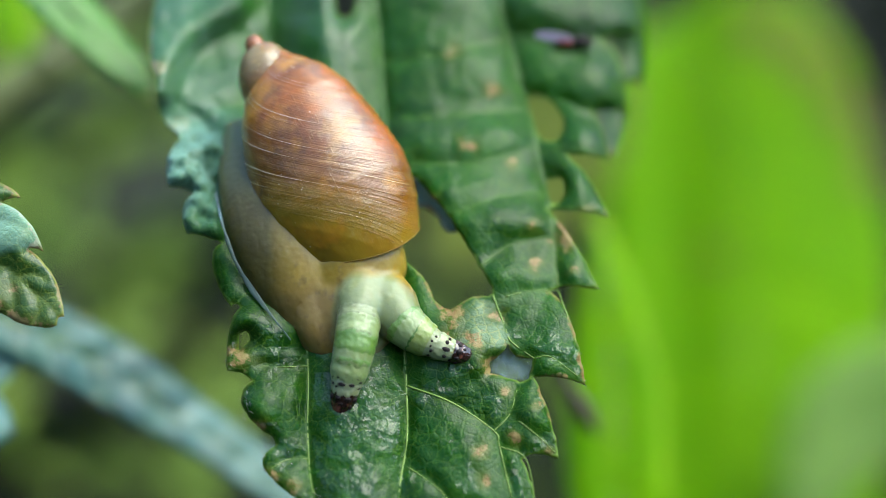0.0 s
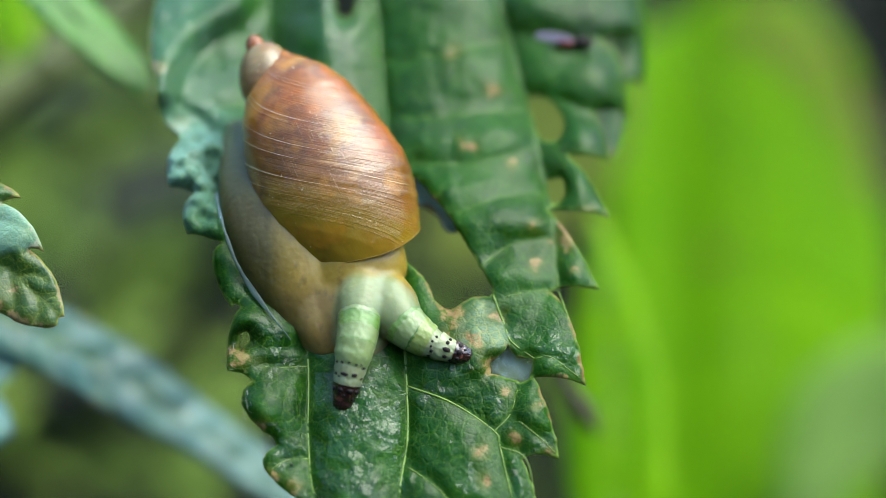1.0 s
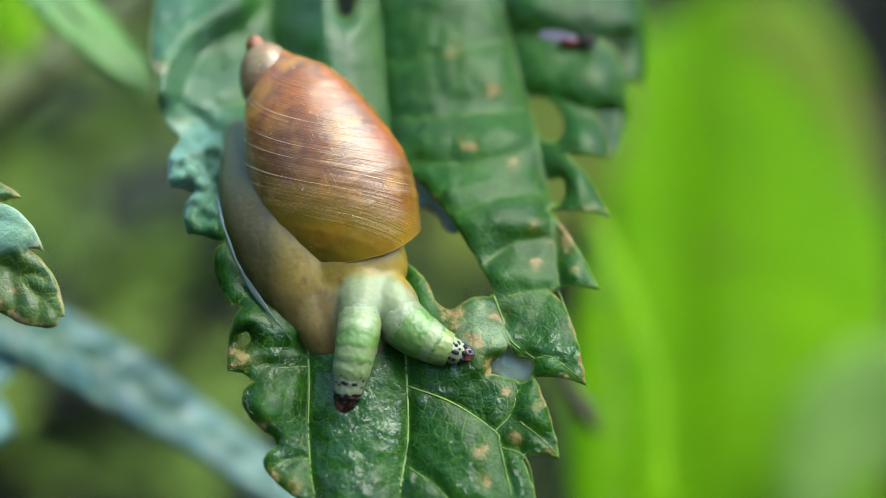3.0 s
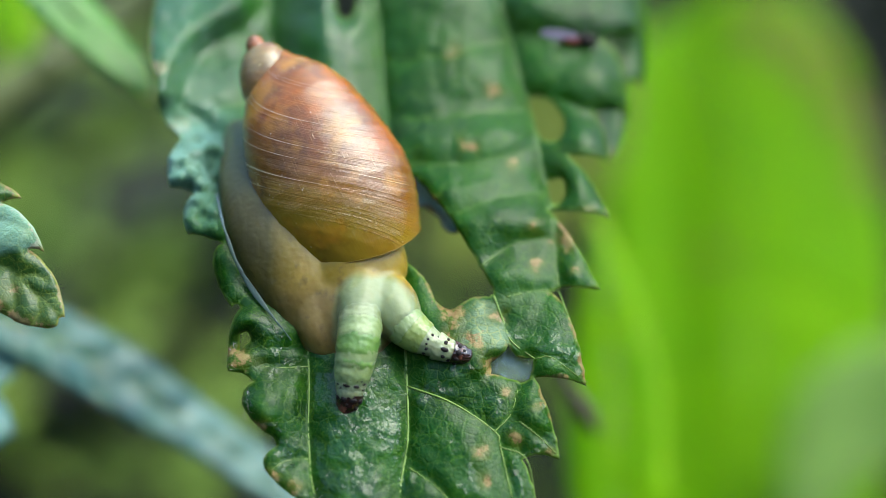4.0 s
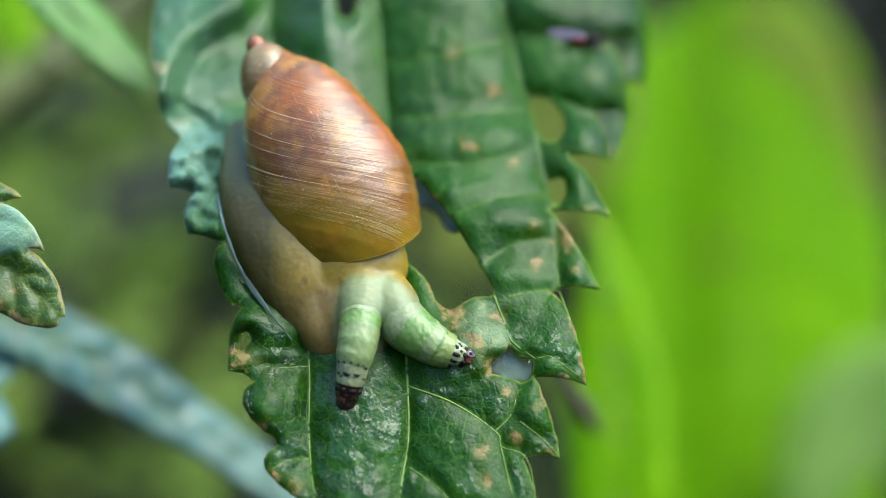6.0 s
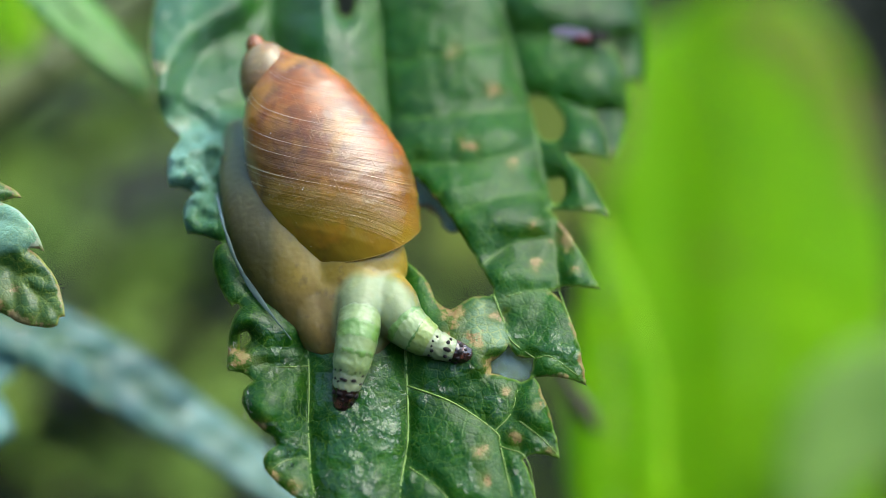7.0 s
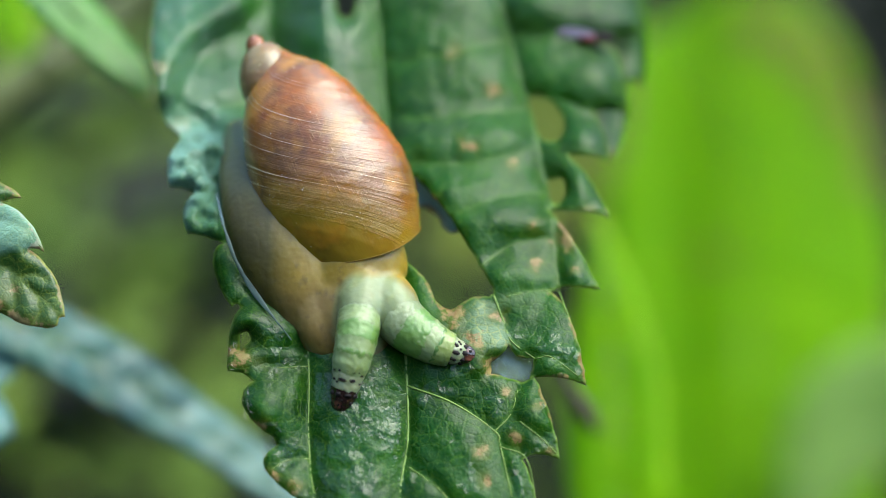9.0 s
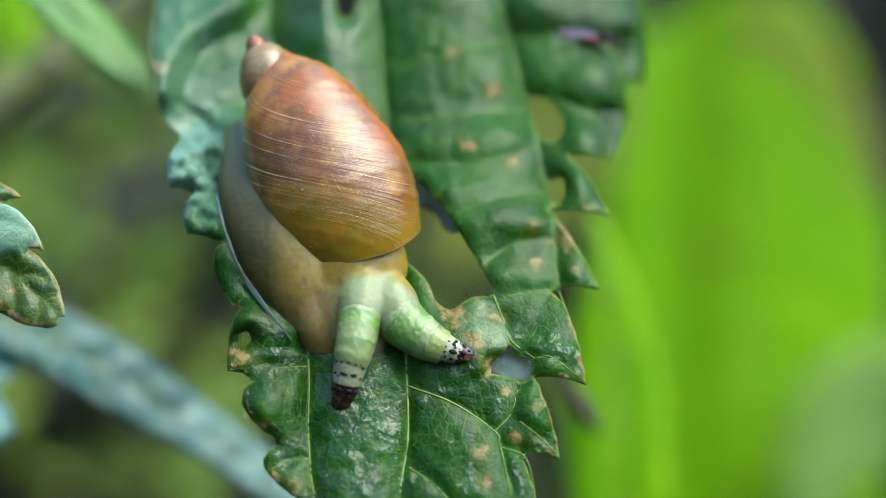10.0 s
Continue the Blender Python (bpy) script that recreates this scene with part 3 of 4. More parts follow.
EATEN = np.array([(2.67, -6.57), (3.10, -6.32), (3.60, -5.90), (3.80, -5.52), (3.98, -5.97), (4.30, -6.30), (5.30, -6.40), (5.20, -7.00), (5.02, -7.62), (4.50, -7.86), (4.0, -7.62), (3.33, -7.45), (2.74, -7.30)])


def dew(p):
    """Patches of wet on the lower half of the leaf."""
    shake = np.array([noise.fractal(Vector((x * 0.55, z * 0.55, 12)), 0.9, 2, 3) for x, z in p])
    return np.clip(3.5 * shake - 0.15, 0, 0.9) * np.clip((-3.5 - p[:, 1]) / 1.5, 0, 1)


def build_main_leaf():
    leaf = thing("leaf", HEART, "green serrated leaf, torn and holed, wet with brown margins", "leaf")
    right = toothed((11.09, 16.86), [
        ((11.58, 14.55), (11.29, 12.38), (9.17, 12.18)), ((10.69, 11.58), (10.69, 7.95), (8.61, 7.95)), ((9.50, 7.13), (9.60, 5.25), (7.13, 5.51)),
        ((8.61, 4.49), (9.68, 1.88), (6.07, 2.28)), ((7.46, 1.19), (9.04, -2.32), (6.01, -2.48)), ((7.46, -2.61), (8.30, -7.95), (5.25, -7.49)),
        ((5.97, -8.55), (6.80, -12.20), (4.62, -12.24)), ((4.98, -12.84), (5.54, -15.31), (3.66, -15.31)), ((3.50, -17.13), (3.50, -18.78), (1.85, -18.78)),
        ((1.19, -20.43), (-1.29, -24.39), (-1.62, -24.39))])
    left = toothed((-15.97, 16.86), [
        ((-17.79, 12.57), (-16.90, 10.26), (-16.76, 9.60)), ((-16.70, 7.46), (-15.31, 6.57), (-15.38, 6.30)), ((-16.30, 5.31), (-16.04, 3.66), (-14.49, 3.27)),
        ((-15.58, 2.34), (-14.92, 0.96), (-12.94, 0.36)), ((-14.16, -0.46), (-12.41, -3.37), (-11.81, -3.47)), ((-12.67, -4.26), (-12.61, -7.06), (-11.09, -7.69)),
        ((-12.70, -9.10), (-9.97, -10.92), (-9.70, -11.45)), ((-11.70, -12.40), (-8.71, -14.49), (-8.45, -14.82)), ((-9.04, -16.47), (-7.06, -18.12), (-6.73, -18.12)),
        ((-6.40, -20.10), (-2.77, -24.06), (-2.28, -24.39))])
    outline = rugged(right + left[::-1], 0.09, 1.6, 2.0)
    holes = [rugged(smooth_path([(-3.10, 4.65), (-1.45, 4.06), (0.53, 1.58), (2.11, -0.96), (2.90, -2.61), (1.68, -2.84), (0.53, -3.53), (-0.40, -3.10), (-1.19, -1.62), (-2.57, -0.49), (-3.43, 0.03), (-3.43, 3.33), (-3.10, 4.65)], 40)[:-1], 0.12, 1.5, 5.0),
             rugged(smooth_path([(4.82, 8.88), (5.97, 8.88), (7.06, 7.56), (6.86, 6.47), (6.07, 6.24), (5.48, 6.80), (4.82, 8.88)], 20)[:-1], 0.05, 1.5, 3.0),
             rugged(smooth_path([(6.07, 4.06), (6.96, 4.12), (7.13, 3.17), (6.63, 2.61), (6.14, 3.00), (6.07, 4.06)], 16)[:-1], 0.05, 1.5, 4.0),
             rugged(EATEN, 0.06, 2.5, 6.0),
             rugged(smooth_path([(-6.34, 15.54), (-5.25, 15.21), (-5.15, 14.06), (-5.68, 13.43), (-6.27, 13.89), (-6.34, 15.54)], 14)[:-1], 0.05, 2.5, 8.0),
             rugged(smooth_path([(-11.88, -4.92), (-11.45, -4.75), (-11.25, -5.25), (-11.62, -5.74), (-11.95, -5.97), (-11.88, -4.92)], 14)[:-1], 0.04, 2.5, 6.0)]
    mid, nerve_l, nerve_r = RIBS
    edge_r = curve2([(2.90, -2.67), (3.56, -4.42), (3.99, -5.41), (5.31, -6.37)], 10)
    lower = curve2([(-2.11, -7.99), (0.53, -8.98), (2.97, -10.63), (3.30, -11.52), (3.99, -14.49)], 18)
    sides = [curve2(q, 10) for q in (
        [(2.97, -10.63), (3.89, -9.64), (4.32, -8.22)], [(3.89, -9.64), (5.48, -10.86), (6.60, -11.95)], [(-2.01, -12.74), (-0.10, -14.16), (1.19, -16.14)],
        [(-7.89, -6.83), (-9.37, -6.90), (-10.49, -6.83)], [(-7.89, -12.24), (-9.21, -12.34), (-10.03, -12.84)], [(3.30, -11.52), (4.82, -12.24), (5.41, -14.82)],
        [(3.99, 12.38), (6.63, 12.51), (9.11, 12.08)], [(9.11, 12.08), (10.16, 10.43), (10.59, 8.12)], [(4.98, 8.94), (7.13, 8.61), (8.61, 7.95)],
        [(5.74, 5.58), (7.46, 5.91), (9.50, 5.28)], [(6.40, 2.28), (7.62, 2.28), (9.37, 2.05)], [(6.67, 0.36), (7.79, -0.63), (8.78, -2.11)],
        [(3.66, -2.77), (5.15, -2.44), (6.73, -2.44)], [(6.73, -2.44), (7.62, -4.92), (8.12, -7.49)], [(5.45, -6.37), (6.30, -6.30), (7.95, -7.49)],
        [(-3.56, 11.12), (-0.13, 11.32), (3.99, 12.38)], [(-3.37, 7.46), (0.20, 7.69), (4.98, 8.28)], [(-1.78, 4.98), (1.52, 4.98), (5.48, 5.91)],
        [(0.53, 2.01), (3.50, 3.00), (6.20, 3.17)], [(2.18, -0.96), (4.16, 0.36), (6.63, 0.69)], [(-10.36, 12.57), (-13.33, 11.91), (-15.97, 10.26)],
        [(-9.77, 8.28), (-12.67, 8.28), (-15.31, 6.80)], [(-9.04, 3.66), (-12.01, 4.65), (-14.32, 3.33)], [(-8.38, -0.30), (-10.69, 0.36), (-12.94, 0.36)])]
    veins = [(mid, 0.131), (nerve_l, 0.09), (nerve_r, 0.085), (edge_r, 0.085), (lower, 0.085)] + [(s, 0.06) for s in sides]
    scars = [(2.84, 9.27,0.58), (1.35, 5.97,0.50), (7.13, 0.53,0.86), (5.31, -0.79,0.50), (0.53, -3.93,0.65), (1.85, -5.25,0.72), (2.84, -6.90,0.65), (2.18, -11.85,0.50),
             (4.32, -11.02,0.36), (3.99, 4.98,0.36), (5.15, 1.35,0.36), (2.51, -13.66,0.43), (5.31, -9.21,0.29), (-11.68, -6.57,0.65), (6.30, -11.68,0.36), (-10.86, -10.36,0.43),
             (-10.03, -13.17,0.43), (0.53, 11.58,0.43), (3.17, -3.93,0.50), (8.45, 2.28,0.36), (-15.25, 7.03,0.6), (-16.57, 10.59,0.4), (-12.41, -5.91,0.5), (-8.71, -13.83,0.4), (0.20, -5.25,0.4), (3.66, -8.22,0.4), (7.62, -1.29,0.3)]
    blade("blade", outline, holes, veins, main_depth, LEAF, leaf, 0.25, scars, shape=crinkle, pucker=0.2, bare=[(2.5, -3.9, 1.2), (1.9, -5.5, 0.8), (3.3, -5.2, 0.6)],
          pool=np.array([(-7.82, -7.06), (-4.75, -6.73), (-2.31, -6.57), (-2.21, -11.19), (-3.04, -13.83), (-2.94, -17.79), (-7.39, -17.13), (-7.95, -11.85)]),
          damp=lambda p: dew(p) + 0.95 * np.clip((-4.2 - p[:, 0]) / 2, 0, 1) * np.clip((p[:, 1] - 0.5) / 3, 0, 1) + 0.22 * np.clip((p[:, 1] - 4) / 5, 0, 1) * (p[:, 0] > -4.2))
    for line, wide in veins:
        name = "midrib" if wide > 0.13 else "vein"
        vein_tube(line, wide * 1.05 if wide > 0.08 else 0.05, on_blade, leaf, name)
    petiole(leaf, [at_mm(*(-3.96, 16.37), on_blade(-4.0, 16.3)), at_mm(*(-4.42, 19.83,34)), at_mm(*(-3.43, 23.13,46))])
    MAIN.update(SURFACE)
    MAIN["loop"] = outline
    return leaf




def on_main(x, z):
    """The depth of the torn leaf's surface."""
    return float(MAIN["d"][np.argmin((MAIN["p"][:, 0] - x) ** 2 + (MAIN["p"][:, 1] - z) ** 2)])


# ---- the snail ----
# the shell's long axis from the top of its last whorl, and its half width on the way (mm)
SHELL_TOP, SHELL_DOWN = (-10.03, 11.58), (0.436, -0.9)
WHORL_AT = (0, 0.35, 0.8, 1.4, 2.3, 3.7, 5.7, 7.5, 8.8, 10.1, 11.7, 13.0, 13.8, 14.7)
WHORL_WIDE = (0.05, 0.78, 1.15, 1.85, 2.70, 3.50, 4.15, 4.52, 4.72, 4.68, 4.28, 3.75, 3.35, 2.8)


def lip_lag(a):
    """The lip, and each growth line, slants round the whorl: how far (mm) it lies beyond that on the front."""
    return 3.5 * math.sin(a) - 0.95 * (1 - math.cos(a))


def build_shell(snail):
    """An egg-shaped last whorl with a slanted open lip, the bulb of the spire set into it, and a small apex."""
    verts, faces, age, around = [], [], [], []
    down = Vector((SHELL_DOWN[0], -0.16, SHELL_DOWN[1])).normalized()
    side = Vector((0.9, 0, 0.436))
    front = side.cross(down)
    front = front if front.y < 0 else -front
    top = sight(SHELL_TOP[0], SHELL_TOP[1], 3.6) / MM

    def skin(rows, cols, where, ages):
        k = len(verts)
        for i in range(rows):
            for j in range(cols):
                v, g, r = where(i / (rows - 1), 2 * math.pi * j / cols)
                verts.append(v * MM), age.append(ages(g)), around.append(r)
        for i in range(rows - 1):
            for j in range(cols):
                a, c = k + i * cols + j, k + i * cols + (j + 1) % cols
                faces.append((a, a + cols, c + cols, c))

    def last_whorl(f, a):
        u = f * (14.4 + 0.6 * math.sin(a) - 1.3 * (1 - math.cos(a)))
        w = float(np.interp(u, WHORL_AT, WHORL_WIDE))
        w *= 1 + 0.012 * noise.noise(Vector((u * 2.2 - lip_lag(a) * 2.2, 3, 1)))
        bend = 0.22 * math.sin(u / 14 * math.pi)
        p = top + down * u + side * (math.sin(a) * w - bend) + front * math.cos(a) * w * (0.86 if math.cos(a) > 0 else 0.72)
        return p, u - lip_lag(a), ((a + math.pi) % (2 * math.pi)) / 6.28

    def bulb(centre, along, wide, set_back, lean):
        c = sight(*centre, 3.6) / MM - front * set_back
        ax = (down + side * lean).normalized()
        sd = (side - ax * side.dot(ax)).normalized()

        def where(f, a):
            h = -math.cos(math.pi * f)
            r = wide * math.sin(math.pi * f) ** 0.9
            return c + ax * along * h + sd * math.sin(a) * r + front * math.cos(a) * r, h * along, ((a + math.pi) % (2 * math.pi)) / 6.28
        return where

    skin(120, 72, last_whorl, lambda g: 0.45 + 0.55 * min(1, max(0, (g + 3.5) / 16.0)))
    skin(40, 40, bulb((-10.27, 9.85), 2.35, 1.70, 0.0, -0.32), lambda g: 0.25 + 0.15 * (g + 2.35) / 4.7)
    skin(24, 28, bulb((-10.98, 11.85), 0.72, 0.58, 0.10, -0.1), lambda g: 0.08 + 0.1 * (g + 0.6))
    rim = [tuple(last_whorl(1.0, 2 * math.pi * i / 48 + math.pi)[0]) for i in range(49)]
    v, f = loft(rim, [(0.035, 0.035)] * len(rim), 150, 10, up=(0.2, 0.5, 1), ends=False)
    mesh_of("shell_lip", v, f, LIP, snail, "thin golden translucent lip of the shell")
    ob = mesh_of("shell", verts, faces, SHELL, snail, "glossy amber-brown spiral shell with fine growth lines")
    for key, v in (("age", age), ("around", around)):
        ob.data.attributes.new(key, "FLOAT", "POINT").data.foreach_set("value", v)
    return ob


def melted(name, blobs, material, parent, label, grain, wrinkle=0.0):
    """Several closed bodies grown into one smooth skin."""
    verts, faces = [], []
    for v, f in blobs:
        k = len(verts)
        verts += v
        faces += [tuple(i + k for i in face) for face in f]
    ob = mesh_of(name, verts, faces, material, parent, label)
    weld = ob.modifiers.new("weld", "REMESH")
    weld.mode, weld.voxel_size, weld.use_smooth_shade = "VOXEL", grain * MM, True
    soft = ob.modifiers.new("soft", "SMOOTH")
    soft.factor, soft.iterations = 0.5, 44
    if wrinkle:
        skin = bpy.data.textures.new("wrinkles", "CLOUDS")
        skin.noise_scale, skin.noise_depth = 0.00035, 2
        rough = ob.modifiers.new("wrinkles", "DISPLACE")
        rough.texture, rough.texture_coords, rough.strength, rough.mid_level = skin, "LOCAL", wrinkle * MM, 0.5
    return ob


class Stalk:
    """An eyestalk with a banded sac that slides in it. Lengths along its axis in mm from the root."""

    def __init__(self, points, radii, peaks, hold, fade):
        self.path = smooth_path([tuple(sight(*p) / MM) for p in points], 80)
        step = np.linalg.norm(np.diff(self.path, axis=0), axis=1)
        self.rad_s, self.rad = np.array(radii).T
        self.length = float(self.rad_s[-1])
        self.s = np.concatenate([[0], np.cumsum(step)]) * self.length / step.sum()
        self.peaks, self.hold, self.fade = peaks, hold, fade

    def at(self, s):
        p = np.array([np.interp(s, self.s, self.path[:, i]) for i in range(3)])
        a = np.array([np.interp(s - 0.25, self.s, self.path[:, i]) for i in range(3)])
        c = np.array([np.interp(s + 0.25, self.s, self.path[:, i]) for i in range(3)])
        return p, (c - a) / np.linalg.norm(c - a)

    def radius(self, s):
        return float(np.interp(s, self.rad_s, self.rad))

    def place(self, s):
        """The pose at s along the axis: its z runs to the tip, its -y to the lens."""
        p, t = self.at(s)
        z = Vector(t)
        x = z.cross(Vector((0, -1, 0))).normalized()
        return Matrix.Translation(Vector(p) * MM) @ Matrix((x, z.cross(x), z)).transposed().to_4x4()

    def drawn_in(self, t):
        """How far the sac is drawn back at t seconds, 0 to 1."""
        best = 0.0
        for p in self.peaks:
            u = (abs(t - p) - self.hold) / self.fade
            u = min(1, max(0, u))
            best = max(best, 1 - u * u * (3 - 2 * u))
        return best


STALK_A = Stalk([(-4.42, -1.09,0.9), (-4.75, -2.94,-0.7), (-5.08, -5.25,-2.2), (-5.58, -7.56,-2.3), (-6.07, -9.93,-1.8)],
                [(0, 1.34), (2.2, 1.32), (4.4, 1.25), (6.1, 1.11), (7.0, 0.94), (7.8, 0.78), (8.5, 0.60), (9.0, 0.38), (9.3, 0.06)],
                (0.3, 1.1, 1.93, 2.73, 3.55, 4.38, 5.18, 5.98, 6.78, 7.6, 8.4, 9.22, 10.02), 0.10, 0.24)
STALK_B = Stalk([(-3.96, -1.62,0.8), (-2.57, -4.06,-0.8), (-0.89, -5.35,-1.3), (0.53, -5.94,-1.3), (1.78, -6.27,-1.1)],
                [(0, 1.3), (1.5, 1.48), (2.6, 1.48), (3.65, 1.32), (4.7, 1.10), (5.6, 0.85), (6.3, 0.64), (6.8, 0.42), (7.05, 0.06)],
                (0.1, 0.9, 1.7, 2.49, 3.25, 4.0, 4.8, 5.58, 6.35, 7.1, 7.88, 8.65, 9.43, 10.2), 0.02, 0.27)


def stalk_root(stalk, sizes):
    """The fixed root of an eyestalk: (place along the axis, radius) in mm."""
    return loft([tuple(stalk.at(p)[0]) for p, _ in sizes], [(r, r) for _, r in sizes], 30, 32)


def build_snail():
    snail = thing("snail", HEART, "amber snail with banded green swollen eyestalks on the leaf", "snail")
    build_shell(snail)
    q = lambda x, z, d: tuple(sight(x, z, d) / MM)
    rest = lambda x, z, d, lift: tuple(sight(x, z, min(d, on_main(x, z) - lift)) / MM)
    blobs = [loft([q(*(-7.2, 2.67,3.6)), q(*(-6.8, 0.6,2.7)), q(*(-6.5, -1.0,1.75)), q(*(-6.2, -2.6,0.9)), q(*(-5.7, -4.59,0.2))],
                  [(2.6, 1.5), (3.4, 1.8), (3.4, 1.8), (3.0, 1.5), (1.8, 0.9)], 40, 40),
             loft([q(*(-5.74, -1.29,1.0)), q(*(-5.68, -2.94,0.2)), q(*(-5.21, -4.59,-0.1)), q(*(-4.59, -6.24,-0.3)), q(*(-4.26, -7.06,-0.3))],
                  [(2.4, 1.3), (2.9, 1.5), (2.4, 1.3), (1.5, 0.9), (0.5, 0.4)], 40, 36),
             loft([q(*(-7.19, -1.35,1.0)), q(*(-7.52, -2.67,0.25)), q(*(-7.39, -4.26,-0.10)), q(*(-6.73, -5.64,-0.3)), q(*(-6.07, -6.73,-0.2))],
                  [(0.8, 0.6), (1.25, 1.1), (1.35, 1.15), (1.0, 0.8), (0.3, 0.3)], 30, 24),
             loft([rest(*(-11.68, 7.46,9.2), 0.35), rest(*(-11.29, 4.82,7.2), 0.7), rest(*(-10.36, 1.35,4.6), 1.0), rest(*(-8.71, -1.62,2.1), 1.0), q(*(-6.73, -4.09,0.5)), q(*(-4.75, -5.91,-0.3)), q(*(-4.26, -6.90,-0.5))],
                  [(1.2, 0.4), (2.0, 0.9), (2.4, 1.4), (2.6, 1.6), (2.5, 1.3), (1.9, 0.9), (0.5, 0.3)], 60, 32)]
    # the mantle's collar fills the shell's mouth; both eyestalks spring from below it
    blobs += [loft([q(*(-6.3, 1.6,2.4)), q(*(-5.6, 0.2,1.7)), q(*(-5.15, -0.85,1.2)), q(*(-5.1, -1.7,0.85)), q(*(-4.95, -2.6,0.45)), q(*(-4.5, -3.6,0.2)), q(*(-4.2, -4.4,0.2))], [(2.0, 1.4), (2.8, 2.05), (3.05, 2.3), (2.95, 2.2), (2.5, 1.8), (1.8, 1.2), (0.8, 0.5)], 40, 40),
              stalk_root(STALK_A, ((0.0, 0.9), (0.7, 1.32), (1.4, 1.50), (2.0, 1.53), (2.6, 1.50), (3.2, 1.37), (3.7, 1.22), (3.9, 1.0))),
              stalk_root(STALK_B, ((0.0, 0.9), (0.6, 1.34), (1.2, 1.56), (1.7, 1.64), (2.2, 1.62), (2.8, 1.48), (3.3, 1.25), (3.5, 1.0)))]
    melted("body", blobs, HEAD, snail, "wet translucent olive foot, golden mantle, beige head, cream eyestalk roots", 0.095, 0.045)
    v, f = loft([rest(*(-13.30, 3.4,5.6), 0.5), rest(*(-12.85, 1.35,4.6), 0.7), rest(*(-12.15, -0.63,3.2), 0.7), rest(*(-11.2, -2.3,2.0), 0.6), rest(*(-10.0, -3.9,0.9), 0.4), rest(*(-8.9, -5.3,0.2), 0.3)],
                [(0.04, 0.03), (0.09, 0.07), (0.10, 0.07), (0.18, 0.09), (0.09, 0.05), (0.03, 0.02)], 60, 12, rough=0.06)
    mesh_of("slime_seam", v, f, SLIME, snail, "clear bluish slime along the edge of the foot")
    return snail


def ring(stalk, s0, s1, material, snail, name, label, slide_mid, closed=False, bead=0.015, lap=0.2):
    """One band of the sac, in the space of its own middle, cut from the stalk's taper."""
    mid = (s0 + s1) / 2
    n, sides = 34, 80
    verts, faces = [], []
    base = stalk.place(mid).inverted()
    for i in range(n):
        s = s0 + (s1 - s0) * i / (n - 1)
        pl = stalk.place(s)
        wide = stalk.radius(min(s + slide_mid, stalk.length))
        for k in range(sides):
            a = 2 * math.pi * k / sides
            wave = lap + 0.07 * noise.noise(Vector((math.cos(a) * 5, math.sin(a) * 5, round(s0 + lap, 1))))
            back = lap + 0.07 * noise.noise(Vector((math.cos(a) * 5, math.sin(a) * 5, round(s1 - lap, 1))))
            tuck = max(0, s0 + wave - s) + (0 if closed else max(0, s - s1 + 2 * lap - back))
            r = wide - 0.13 * tuck
            w = r + bead * noise.noise(Vector((math.cos(a) * 2, math.sin(a) * 2, s * 2))) + 0.034 * noise.noise(Vector((math.cos(a) * 5, math.sin(a) * 5, s * 4.5))) + 0.01 * math.sin(s * 9)
            verts.append((base @ pl) @ Vector((math.cos(a) * w * MM, math.sin(a) * w * MM, 0)))
    for i in range(n - 1):
        for k in range(sides):
            a, c = i * sides + k, i * sides + (k + 1) % sides
            faces.append((a, c, c + sides, a + sides))
    if closed:
        faces.append(tuple(range((n - 1) * sides, n * sides)))
    return mesh_of(name, verts, faces, material, snail, label)


def spot(stalk, mid, s, turn, wide, long, parent, slide_mid):
    """A dark raised fleck on a band."""
    base = stalk.place(mid).inverted() @ stalk.place(s)
    r = stalk.radius(min(s + slide_mid, stalk.length))
    a = radians(turn)
    verts, faces = [Vector((math.cos(a), math.sin(a), 0)) * (r + 0.06) * MM], []
    for i, (k, h) in enumerate(((0.75, 0.055), (1.0, -0.03))):
        for j in range(10):
            b = 2 * math.pi * j / 10
            aa = a + wide * k * math.cos(b) / r
            verts.append(Vector((math.cos(aa) * (r + h) * MM, math.sin(aa) * (r + h) * MM, long * k * math.sin(b) * MM)))
    faces = [(0, 1 + j, 1 + (j + 1) % 10) for j in range(10)] + [(1 + j, 11 + j, 11 + (j + 1) % 10, 1 + (j + 1) % 10) for j in range(10)]
    return mesh_of("spot", [base @ v for v in verts], faces, SPOT, parent)


MOVERS = []


